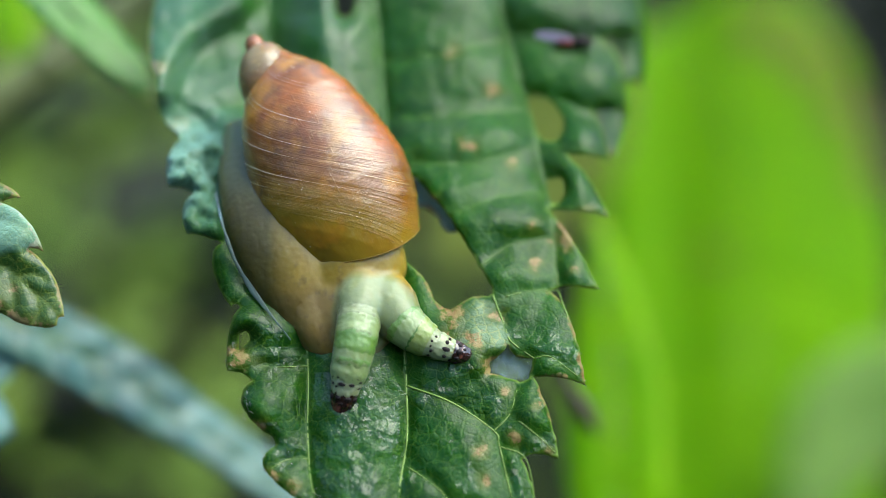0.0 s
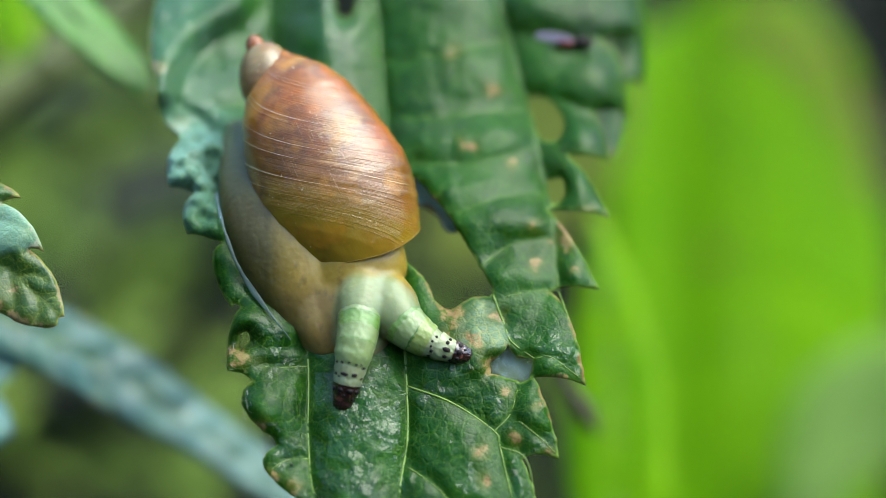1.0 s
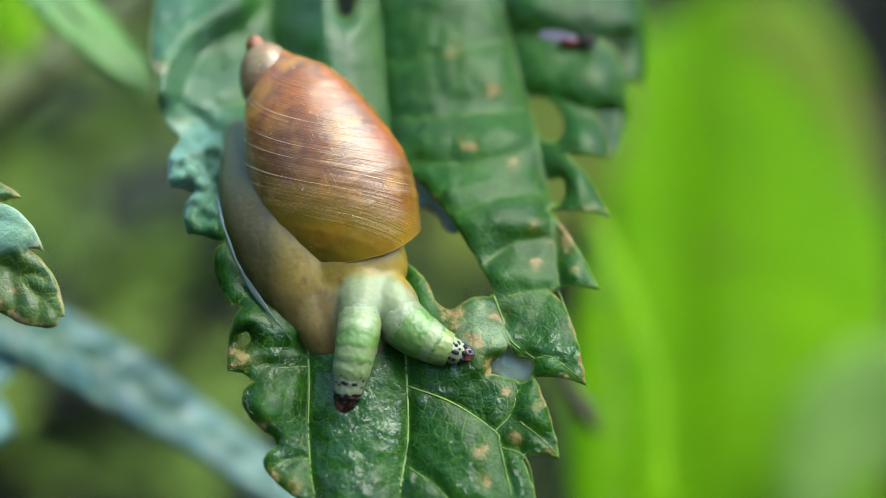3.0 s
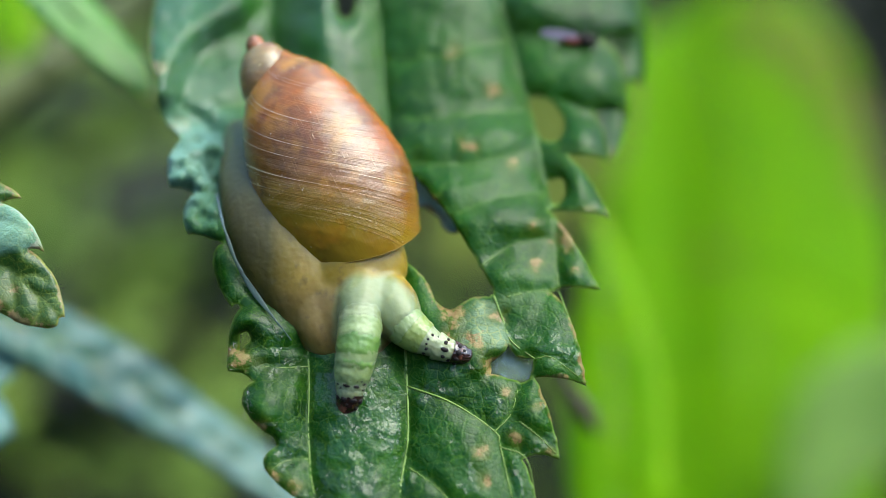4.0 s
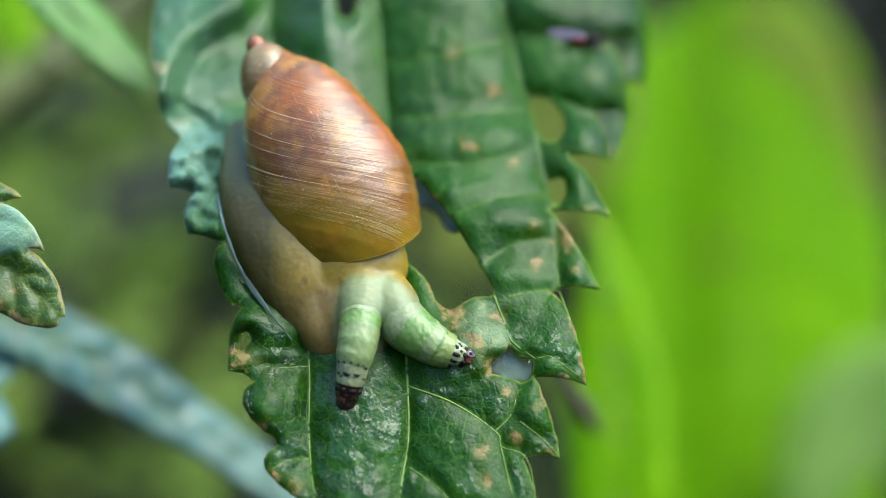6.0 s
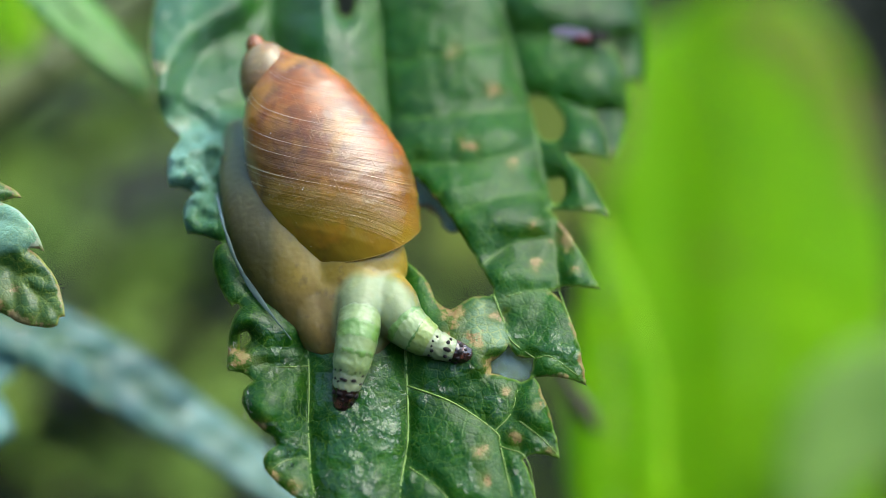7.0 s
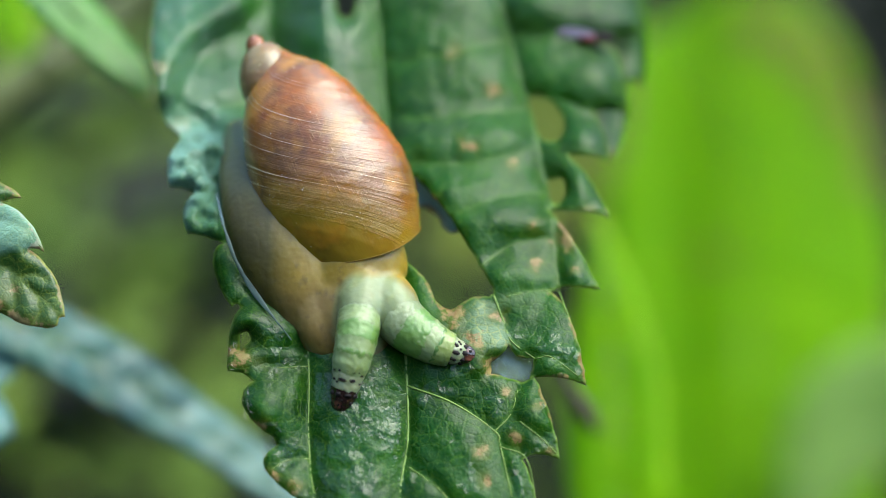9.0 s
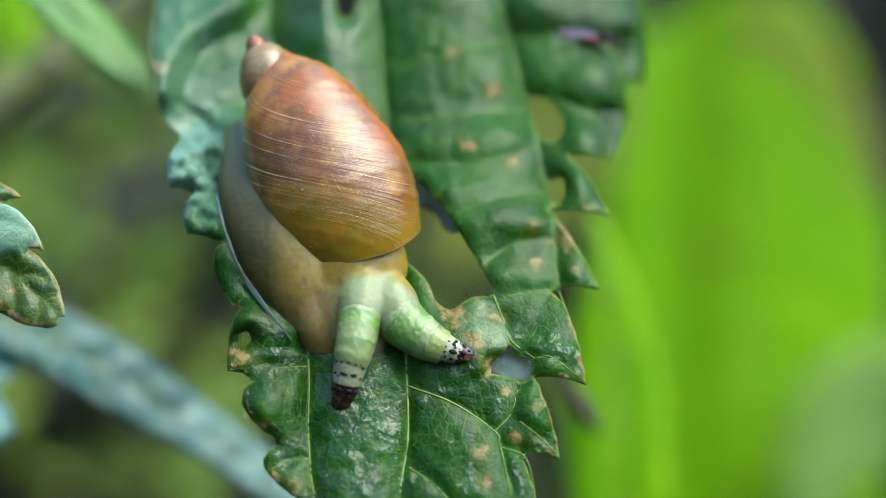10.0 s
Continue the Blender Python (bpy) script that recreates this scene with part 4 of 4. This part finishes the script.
def build_stalk(stalk, snail, bands, spots, end_from, end_to, end_slide, tip_from):
    """bands: (from, to, colour, slide) as they lie drawn back; slide is how far the band runs to the tip when let out."""
    for s0, s1, colour, slide in bands:
        fit_at = slide * (0.5 if s1 < bands[-1][0] else 0.85)
        r = ring(stalk, s0 - 0.2, s1 + 0.2, BAND_MATS[colour], snail, "eyestalk_band", COLOUR_WORDS[colour] + " band of the swollen eyestalk", fit_at)
        for s, turn, wide, long in spots:
            if s0 <= s < s1:
                spot(stalk, (s0 + s1) / 2, s, turn, wide * 1.55, long * 1.5, r, fit_at)
        MOVERS.append((r, stalk, (s0 + s1) / 2, slide))
    end = ring(stalk, end_from - 0.2, end_to, MAROON, snail, "sac_end", "dark maroon glossy end of the sac", end_slide * 0.4, True)
    for s, turn, wide, long in spots:
        if s >= bands[-1][1]:
            spot(stalk, (end_from - 0.2 + end_to) / 2, s, turn, wide * 1.1, long * 1.2, end, end_slide * 0.4)
    MOVERS.append((end, stalk, (end_from - 0.2 + end_to) / 2, end_slide))
    tip = ring(stalk, tip_from, stalk.length, TIP, snail, "eyestalk_tip", "dark brown glossy eyestalk tip", 0.0, True)
    MOVERS.append((tip, stalk, (tip_from + stalk.length) / 2, 0.0))


COLOUR_WORDS = {"cream": "pale cream", "mint": "pale mint green", "green": "fresh green", "deep": "thin dark green", "lime": "yellowish lime green", "ivory": "ivory black-spotted"}


# ---- leaves round about ----
def simple_leaf(name, label, material, axis, widths, depth, category="leaf", teeth=0, group="", step=0.5, scars=(), hold=None, ripple=0.0):
    """A leaf along an axis of points (mm, plane of sharpness), with half widths, depth(x, z)."""
    ob = thing(name, HEART, label, category, group)
    line = smooth_path(axis, 60)
    w = np.interp(np.linspace(0, 1, 60), np.linspace(0, 1, len(widths)), widths)
    t = np.gradient(line, axis=0)
    t /= np.linalg.norm(t, axis=1)[:, None]
    nrm = np.stack([-t[:, 1], t[:, 0]], 1)
    saw = 1 + (0.12 * ((np.linspace(0, 1, 60) * teeth) % 1) if teeth else 0)
    loop = np.vstack([line + nrm * (w * saw)[:, None], (line - nrm * (w * saw)[:, None])[::-1]])
    loop = rugged(loop, 0.05, 1.5, 1.0)
    veins = [(line[2:-2], 0.12)]
    for i in range(6, 54, 6):
        for sgn in (-1, 1):
            j = min(59, i + 6)
            veins.append((np.array([line[i], line[j] + sgn * nrm[j] * w[j] * 0.9]), 0.05))
    waves = lambda p, rim: np.array([ripple * noise.fractal(Vector((x * 0.8, z * 0.8, 6)), 0.9, 2, 3) for x, z in p])
    blade("blade", loop, [], veins, depth, material, ob, step, scars, vein_wide=0.3, shape=waves if ripple else None)
    vein_tube(line[1:-1:3], 0.22, on_blade, ob, "midrib")
    if hold:
        x, z = line[hold[0]]
        petiole(ob, [at_mm(x, z, on_blade(x, z)), *hold[1]])
    return ob


def outline_leaf(name, label, material, outline, veins, depth, step, scars=(), shape=None, worn=0.06, thick=0.16, pool=None, hold=()):
    ob = thing(name, HEART, label, "leaf")
    lines = [(curve2(v, 14), w) for v, w in veins]
    blade("blade", rugged(outline, worn, 1.5, 3.0), [], lines, depth, material, ob, step, scars, shape=shape, thick=thick, pool=pool)
    for line, w in lines:
        if w > 0.07:
            vein_tube(line, w * 0.7, on_blade, ob, "midrib" if w > 0.12 else "vein", 0.05)
    x, z = lines[0][0][0]
    petiole(ob, [at_mm(x, z, on_blade(x, z)), *hold], 0.4)
    return ob


def build_leaves():
    simple_leaf("leaf", "bright yellow-green rounded leaf lit through from behind", LEAF_BRIGHT, [(13.4, 13.6), (16.4, 8.3), (17.6, -0.30), (17.69, -11.85), (16.37, -26.70)],
                [3.4, 6.9, 7.8, 8.1, 8.6, 8.8, 8.6, 8, 3], lambda x, z: 112 + 0.02 * (x - 17) ** 2 + 0.5 * z + 2.0 * math.exp(-((x - 13.5) / 2.5) ** 2), hold=(59, [at_mm(*(16.04, -31.65,100)), earth(0.02, 0.14)]), step=0.9, scars=[(18.6, 13.0, 1.6), (21.4, 10.8, 1.8), (23.6, 7.8, 1.6), (24.8, 4.5, 1.2), (15.9, -0.4, 0.8)])
    simple_leaf("leaf", "pale grey-green leaf hanging low", LEAF_DULL, [(28.25, -6.57), (24.95, -9.21), (22.64, -11.85), (20.33, -17.13)],
                [2.0, 3.4, 3.6, 2.5, 0.5], lambda x, z: 96 + 0.3 * (z + 10), hold=(0, [at_mm(*(30.89, -5.91,90)), earth(0.06, 0.14)]), step=0.9)
    simple_leaf("leaf", "lime green leaf hanging low behind the others", LEAF_BRIGHT, [(8.78, 2.01), (9.77, -5.25), (10.10, -11.85), (10.10, -23.40)],
                [0.3, 2.0, 2.9, 3.0, 1], lambda x, z: 44 - 0.2 * x + 0.4 * (z + 8), hold=(59, [at_mm(*(10.26, -27.03,44)), earth(0.012, 0.06)]), step=0.9)
    simple_leaf("leaf", "olive green leaf hanging deep among the plants", LEAF_OLIVE, [(7.13, 17.19), (5.81, 7.95), (3.50, 3.66), (0.53, 0.69), (-1.45, 0.03)],
                [4.0, 5.0, 4.6, 2.6, 0.5], lambda x, z: 95 + 0.5 * (z - 5), hold=(0, [at_mm(*(7.46, 19.17,99)), at_mm(*(8.45, 16.53,116)), earth(0.03, 0.2)]), step=0.9)
    simple_leaf("leaf", "long narrow glossy green leaf blade, bluish sky reflection put into its colour", LEAF_SKYLIT, [(-28.84, -2.77), (-22.57, -5.41), (-16.63, -9.04), (-11.68, -12.34), (-7.39, -15.48)],
                [1.5, 1.9, 2.0, 1.5, 1.3, 0.8], lambda x, z: 24 + 0.45 * (x + 15) + 0.55 * (z + 10 + 0.565 * (x + 15)), hold=(0, [at_mm(*(-31.15, -0.96,26)), at_mm(*(-34.78, 1.35,43))]), step=0.35, ripple=0.3)
    simple_leaf("leaf", "narrow green pointed leaf with wet shine", LEAF_FRESH, [(-24.55, 17.52), (-22.41, 14.55), (-19.93, 12.08), (-18.12, 10.26), (-16.96, 8.55)],
                [2.0, 1.6, 1.3, 1.0, 0.1], lambda x, z: 17 + 0.7 * ((z - 11) + 0.9 * (x + 20)), hold=(0, [at_mm(*(-23.89, 18.84,28)), at_mm(*(-14.98, 17.52,50))]), step=0.45)
    simple_leaf("leaf", "fresh green leaf in the far corner", LEAF_BRIGHT, [(-28.51, 16.53), (-25.87, 13.89), (-24.88, 12.24), (-24.39, 10.26)], [2, 2.0, 1.6, 1.0, 0.1],
                lambda x, z: 48 + 0.5 * (z - 12), hold=(0, [at_mm(*(-29.50, 16.53,50)), at_mm(*(-27.85, 7.46,47))]), step=0.8)
    outline_leaf("leaf", "blurred green leaf with rounded lobes, paled by sky reflection in its colour", LEAF_SKYLIT, toothed((-28.84, -3.93), [
        ((-24.88, -3.93), (-24.16, -6.57), (-25.21, -7.62)), ((-25.87, -7.89), (-25.87, -8.22), (-26.20, -8.38)), ((-25.21, -9.21), (-25.05, -10.86), (-25.87, -11.52)), ((-27.19, -11.85), (-28.84, -11.85), (-28.84, -11.52))]),
        [([(-28.84, -5.25), (-25.87, -5.91), (-24.39, -6.73)], 0.1)], lambda x, z: 19 + 0.8 * (z + 7), 0.4, hold=(at_mm(*(-31.81, -3.27,28)), at_mm(*(-36.76, 0.03,42))))
    outline_leaf("leaf", "mottled green serrated leaf with wet shine and brown rim", LEAF_MOTTLED, toothed((-28.84, 4.65), [
        ((-25.54, 4.16), (-24.68, 3.00), (-25.87, 2.67)), ((-24.16, 2.28), (-23.33, -0.13), (-24.29, 0.03)), ((-22.31, -1.29), (-22.11, -3.93), (-22.57, -4.46)), ((-23.89, -4.92), (-25.87, -3.66), (-28.84, -3.66))]),
        [([(-28.84, -1.29), (-25.87, -0.96), (-24.22, -2.21), (-22.31, -3.93)], 0.1), ([(-27.85, 1.35), (-25.87, 1.68), (-24.55, 1.19), (-23.43, 0.03)], 0.09), ([(-25.21, -1.39), (-25.05, -2.94), (-25.21, -3.93)], 0.05),
         ([(-24.22, -2.21), (-23.56, -3.27), (-23.89, -4.42)], 0.05), ([(-24.88, -1.68), (-23.89, -1.45), (-23.23, -1.78)], 0.05), ([(-23.56, -2.77), (-22.74, -2.77), (-22.31, -3.27)], 0.05)],
        lambda x, z: -0.6 - 0.05 * (x + 24) + 0.25 * (z - 2), 0.25, [(-25.21, -2.34,0.4), (-24.88, -4.42,0.8), (-25.87, -3.76,0.8), (-23.56, -4.59,0.5), (-23.36, 0.36,0.3)],
        lambda p, rim: -0.9 * np.exp(-((p[:, 0] + 24.5) ** 2 + (p[:, 1] - 1.2) ** 2) / 1.6),
        pool=np.array([(-27.85, 3.33), (-25.87, 2.84), (-23.89, 2.18), (-23.23, 0.03), (-24.55, -0.10), (-27.85, -0.63)]), hold=(at_mm(*(-31.81, -0.63,8)), at_mm(*(-39.07, -1.62,40))))
    outline_leaf("leaf", "green toothed leaf half hidden behind the torn one", LEAF, toothed((7.13, 16.86), [
        ((11.42, 18.51), (11.81, 16.53), (11.68, 16.20)), ((12.01, 12.57), (11.68, 9.44), (10.76, 9.60)), ((11.02, 7.29), (9.90, 5.12), (8.94, 5.91)), ((8.12, 7.95), (7.46, 11.25), (7.13, 12.57))]),
        [([(9.11, 16.53), (9.93, 11.91), (10.03, 5.64)], 0.09)], lambda x, z: main_depth(x, z) + 2.8 + 0.25 * (x - 9), 0.35, hold=(at_mm(*(6.47, 21.15,36)), at_mm(*(-2.11, 23.96,46))))


def build_main_stem():
    """The upright stem that carries the torn leaf, hidden behind it."""
    stem = thing("plant_stem", HEART, "upright green stem carrying the torn leaf", "stem")
    top = at_mm(*(-3.10, 24.45,47))
    v, f = loft([earth(-0.003, 0.075), at_mm(*(-3.10, -1.95,47)), at_mm(*(-3.10, 14.55,47)), top], [(1.3, 1.3), (1.1, 1.1), (1.0, 1.0), (0.8, 0.8)], 40, 14, rough=0.05)
    mesh_of("stalk", v, f, STEM, stem)
    v, f = loft([at_mm(*(-3.10, 22.47,47)), at_mm(*(-3.10, 23.20,47)), at_mm(*(-3.10, 23.93,47))], [(0.9, 0.9), (1.35, 1.35), (0.9, 0.9)], 12, 14)
    mesh_of("node", v, f, STEM, stem, "swollen joint of the stem")


def build_bud():
    bud = thing("withered_bud", HEART, "small brown withered bud hanging among the leaves", "bud")
    q = lambda x, z, d: tuple(sight(x, z, d) / MM)
    v, f = loft([q(*(6.63, -6.57,26)), q(*(7.52, -8.22,26)), q(*(8.28, -9.54,26)), q(*(9.04, -10.92,26))], [(0.15, 0.15), (0.45, 0.4), (0.7, 0.6), (0.15, 0.15)], 20, 14, rough=0.08)
    mesh_of("bud", v, f, WITHERED, bud)


def build_stem():
    stem = thing("plant_stem", HEART, "thick olive green plant stem leaning across the bank", "stem")
    q = lambda x, z, d: tuple(sight(x, z, d) / MM)
    v, f = loft([earth(-0.055, 0.02), q(*(-42.37, -3.93,40)), q(*(-29.17, 6.47,46)), q(*(-22.57, 11.09,48)), q(*(-16.96, 15.54,50)), q(*(-9.37, 23.13,52))], [(2.4, 2.2), (2.2, 2.0), (1.9, 1.7), (1.7, 1.6), (1.6, 1.5), (1.5, 1.4)], 60, 18, rough=0.1)
    mesh_of("stalk", v, f, STEM, stem)
    v, f = loft([q(*(-23.56, 10.36,47.6)), q(*(-22.84, 10.89,47.9)), q(*(-22.11, 11.42,48.2))], [(1.6, 1.5), (2.0, 1.9), (1.6, 1.5)], 14, 18, rough=0.08)
    mesh_of("node", v, f, STEM, stem, "swollen olive joint of the stem")


def build_extras(leaf):
    d = on_main
    # a film of skin left across an eaten window
    edge = EATEN.mean(0) + (EATEN - EATEN.mean(0)) * 1.1
    blade("skin_film", rugged(edge, 0.07, 2, 1), [], [], lambda x, z: main_depth(x, z) + 0.02 + 0.10 * noise.noise(Vector((x, z, 2))), FILM, leaf, 0.3, thick=0.03,
          label="clear glossy film of leaf skin", pucker=0)
    edge = smooth_path([(-2.28, 4.98), (-1.29, 4.16), (0.20, 2.51), (1.02, 1.29), (0.53, 0.96), (0.00, 1.29), (-0.33, 2.01), (-1.29, 2.48), (-2.28, 2.41), (-2.28, 4.98)], 30)[:-1]
    blade("torn_flap", rugged(edge, 0.06, 2, 1), [], [], lambda x, z: main_depth(x, z) + 1.5 + 0.3 * (x + 0.5) + 0.5 * (z - 2.5), LEAF_UNDERSIDE, leaf, 0.3, label="blue-green torn flap folded under", pucker=0)
    rng = random.Random(4)
    for x, z, r in [(-9.01, -11.95,0.16), (-8.84, -12.57,0.11), (9.41, 2.08,0.16), (8.05, -7.76,0.08), (-10.36, -2.28,0.08), (4.95, -6.57,0.07)]:
        drop = new("water_drop", drop_mesh(r))
        drop.matrix_world = HEART @ Matrix.Translation(sight(x, z, d(x, z) - 0.12))
        tagged(drop, "tiny clear water drop on the leaf", "water drop", "drops on the leaf")
    verts, faces = [], []
    for i in range(46):
        x, z = rng.choice([(-12.54, -6.83), (-11.35, -9.21), (-11.48, -8.55), (-10.36, -12.01), (-12.34, -5.91), (-7.39, -14.16), (-11.62, -9.70)])
        x, z = x + rng.gauss(0, 0.08), z + rng.gauss(0, 0.25)
        a = rng.uniform(0, 6.28)
        l = rng.uniform(0.15, 0.4)
        p = sight(x, z, d(x, z) - 0.1 if x > -20 else -1.0)
        e = p + Vector((math.cos(a) * l, -0.15, math.sin(a) * l)) * MM
        w = Vector((-math.sin(a), 0, math.cos(a))) * 0.014 * MM
        k = len(verts)
        verts += [p - w, p + w, p + Vector((0, -0.02 * MM, 0)), e]
        faces += [(k, k + 1, k + 3), (k + 1, k + 2, k + 3), (k + 2, k, k + 3)]
    loop = MAIN["loop"]
    for i in range(2, len(loop) - 2):
        (x, z), out = loop[i], loop[i + 1] - loop[i - 1]
        if abs(z) > 15 or z > 6 and x < 0 or rng.random() < 0.45:
            continue
        out = np.array((out[1], -out[0])) / max(1e-6, np.linalg.norm(out))
        if inside(np.array([loop[i] + out * 0.15]), loop)[0]:
            out = -out
        l = rng.uniform(0.06, 0.2)
        p = sight(x, z, d(x, z))
        e = p + Vector((out[0] * l + rng.gauss(0, 0.04), -0.05, out[1] * l - 0.04)) * MM
        w = Vector((-out[1], 0, out[0])) * 0.013 * MM
        k = len(verts)
        verts += [p - w, p + w, p + Vector((0, -0.02 * MM, 0)), e]
        faces += [(k, k + 1, k + 3), (k + 1, k + 2, k + 3), (k + 2, k, k + 3)]
    ob = mesh_of("leaf_hairs", verts, faces, HAIR, leaf, "fine pale hairs on the margin")


def drop_mesh(r):
    bm = bmesh.new()
    bmesh.ops.create_uvsphere(bm, u_segments=16, v_segments=10, radius=r * MM)
    for v in bm.verts:
        v.co.y *= 0.75
        v.co.z *= 1.15
    me = bpy.data.meshes.new("water_drop")
    bm.to_mesh(me)
    bm.free()
    me.polygons.foreach_set("use_smooth", [True] * len(me.polygons))
    me.materials.append(WATER)
    return me


def ball(name, size, place, material, parent, label="", seg=18):
    """A rounded body part: half sizes in mm."""
    bm = bmesh.new()
    bmesh.ops.create_uvsphere(bm, u_segments=seg, v_segments=12, radius=MM)
    for v in bm.verts:
        v.co = Vector((v.co.x * size[0], v.co.y * size[1], v.co.z * size[2]))
        v.co *= 1 + 0.06 * noise.noise(v.co * 1500)
    me = bpy.data.meshes.new(name)
    bm.to_mesh(me)
    bm.free()
    me.polygons.foreach_set("use_smooth", [True] * len(me.polygons))
    me.materials.append(material)
    ob = new(name, me)
    ob.parent, ob.location = parent, Vector(place) * MM
    return tagged(ob, label)


def build_fly():
    """Its x runs to the head, its -y away from the leaf."""
    fly = thing("fly", HEART @ fly_pose(0), "small dark fly with grey wings and red belly on the leaf", "fly")
    ball("thorax", (0.50, 0.40, 0.36), (0.55, -0.55, 0.02), FLY_DARK, fly)
    ball("head", (0.24, 0.28, 0.30), (1.12, -0.50, 0.0), FLY_DARK, fly)
    ball("abdomen", (0.75, 0.36, 0.32), (-0.35, -0.45, -0.12), FLY_RED, fly, "dark red rounded abdomen")
    for side in (-1, 1):
        verts, faces = [], []
        n = 14
        for i in range(n):
            s = i / (n - 1)
            w = 0.33 * math.sin(math.pi * min(1, s * 0.93 + 0.05)) ** 0.7
            for e in (-1, 1):
                verts.append(Vector((0.05 - 2.4 * s, -0.80 - 0.06 * side + 0.18 * s, side * 0.10 + 0.12 + 0.08 * s + e * w * 0.8)) * MM)
        faces = [(2 * i, 2 * i + 1, 2 * i + 3, 2 * i + 2) for i in range(n - 1)]
        mesh_of("wing", verts, faces, WING, fly, "grey translucent wing folded over the back")
        for j, x in enumerate((0.85, 0.5, 0.15)):
            foot = (x + (0.5, 0.0, -0.6)[j], 0.0, side * 0.95)
            knee = (x + (0.3, 0.0, -0.3)[j], -0.75, side * 0.65)
            v, f = loft([(x, -0.45, side * 0.25), knee, foot], [(0.05, 0.05), (0.045, 0.045), (0.025, 0.025)], 12, 6, up=(1, 0.1, 0.2))
            mesh_of("leg", v, f, FLY_DARK, fly)
    return fly


FLY_ROWS = [(0, 0, 0), (1.0, 0.0, -0.02), (1.8, 0.06, -0.04), (2.5, 0.19, 0.0), (4.0, 0.30, 0.14), (4.5, 0.45, 0.16), (5.5, 0.60, 0.14), (7.0, 0.95, 0.24),
            (7.5, 1.05, 0.24), (8.0, 1.07, 0.24), (8.5, 1.26, 0.24), (9.5, 1.28, 0.24), (10.0, 1.37, 0.18)]


def fly_pose(t):
    dx = float(np.interp(t, [r[0] for r in FLY_ROWS], [r[1] for r in FLY_ROWS]))
    dz = float(np.interp(t, [r[0] for r in FLY_ROWS], [r[2] for r in FLY_ROWS]))
    x, z = (7.43, 12.21)
    x, z = x + dx, z + dz
    return Matrix.Translation(sight(x, z, on_main(x, z) - 0.15)) @ pose(0, 0, 0, 10, 4, 2)


build_ground()
build_shade_thicket()
build_moss()
main_leaf = build_main_leaf()
build_extras(main_leaf)
build_stem()
build_main_stem()
build_bud()
build_leaves()
the_fly = build_fly()
the_snail = build_snail()
build_stalk(STALK_A, the_snail,
            [(1.9, 2.9, "cream", 1.1), (2.9, 3.7, "mint", 1.1), (3.68, 3.75, "deep", 1.1), (3.75, 4.4, "green", 1.1), (4.4, 5.0, "mint", 1.05), (5.0, 5.06, "green", 1.0), (5.06, 6.0, "mint", 0.95), (6.0, 6.65, "ivory", 0.8), (6.65, 7.5, "ivory", 0.5)],
            [(6.12, 250, 0.06, 0.05), (6.08, 275, 0.07, 0.05), (6.15, 300, 0.08, 0.06), (6.2, 325, 0.07, 0.06), (6.25, 215, 0.10, 0.06), (6.1, 232, 0.05, 0.04),
             (6.72, 285, 0.19, 0.08), (6.68, 247, 0.14, 0.08), (6.8, 322, 0.07, 0.06), (6.85, 210, 0.08, 0.05), (6.9, 305, 0.05, 0.05),
             (7.54, 247, 0.24, 0.10), (7.56, 292, 0.19, 0.13), (7.6, 325, 0.12, 0.14), (7.6, 208, 0.20, 0.15), (7.82, 272, 0.07, 0.06), (8.0, 222, 0.10, 0.12)],
            7.5, 8.6, 0.42, 8.2)
build_stalk(STALK_B, the_snail,
            [(1.2, 2.0, "cream", 1.4), (2.0, 3.0, "green", 1.5), (3.0, 3.65, "mint", 1.45), (3.65, 3.7, "deep", 1.45), (3.7, 4.25, "lime", 1.4), (4.25, 5.2, "ivory", 1.15), (5.2, 6.1, "ivory", 0.55)],
            [(4.62, 260, 0.05, 0.06), (4.7, 235, 0.05, 0.06), (4.75, 300, 0.08, 0.07), (4.72, 330, 0.06, 0.07), (4.66, 280, 0.05, 0.05), (5.0, 225, 0.05, 0.06), (5.05, 250, 0.06, 0.07),
             (5.45, 270, 0.10, 0.19), (5.5, 305, 0.08, 0.10), (5.42, 238, 0.09, 0.09), (5.5, 215, 0.07, 0.07), (5.8, 325, 0.08, 0.08),
             (6.14, 262, 0.16, 0.15), (6.12, 300, 0.12, 0.14), (6.12, 225, 0.14, 0.12), (6.12, 335, 0.10, 0.12), (6.4, 240, 0.09, 0.10)],
            6.1, 6.85, 0.3, 6.38)


def sway_a(t):
    """The sideways lean of the eyestalk's outer end, mm."""
    return float(np.interp(t, (0, 2.5, 4.5, 5.5, 7.0, 8.0, 10), (0, 0.08, 0.42, 0.25, 0.0, -0.1, -0.1)))


def motions():
    times = [i * 0.1 for i in range(101)]
    for ob, stalk, mid, slide in MOVERS:
        rows = []
        for t in times:
            s = mid + slide * (1 - stalk.drawn_in(t))
            m = stalk.place(s)
            lean = (s / stalk.length) ** 2
            dx, dz = (sway_a(t), 0.12 * stalk.drawn_in(t)) if stalk is STALK_A else (0.0, -0.3 * math.exp(-((t - 5.2) / 0.9) ** 2))
            rows.append((t, Matrix.Translation(Vector((dx * lean * MM, 0, dz * lean * MM))) @ m))
        walk(ob, rows)
    walk(the_fly, [(t, HEART @ fly_pose(t)) for t, _, _ in FLY_ROWS])


motions()
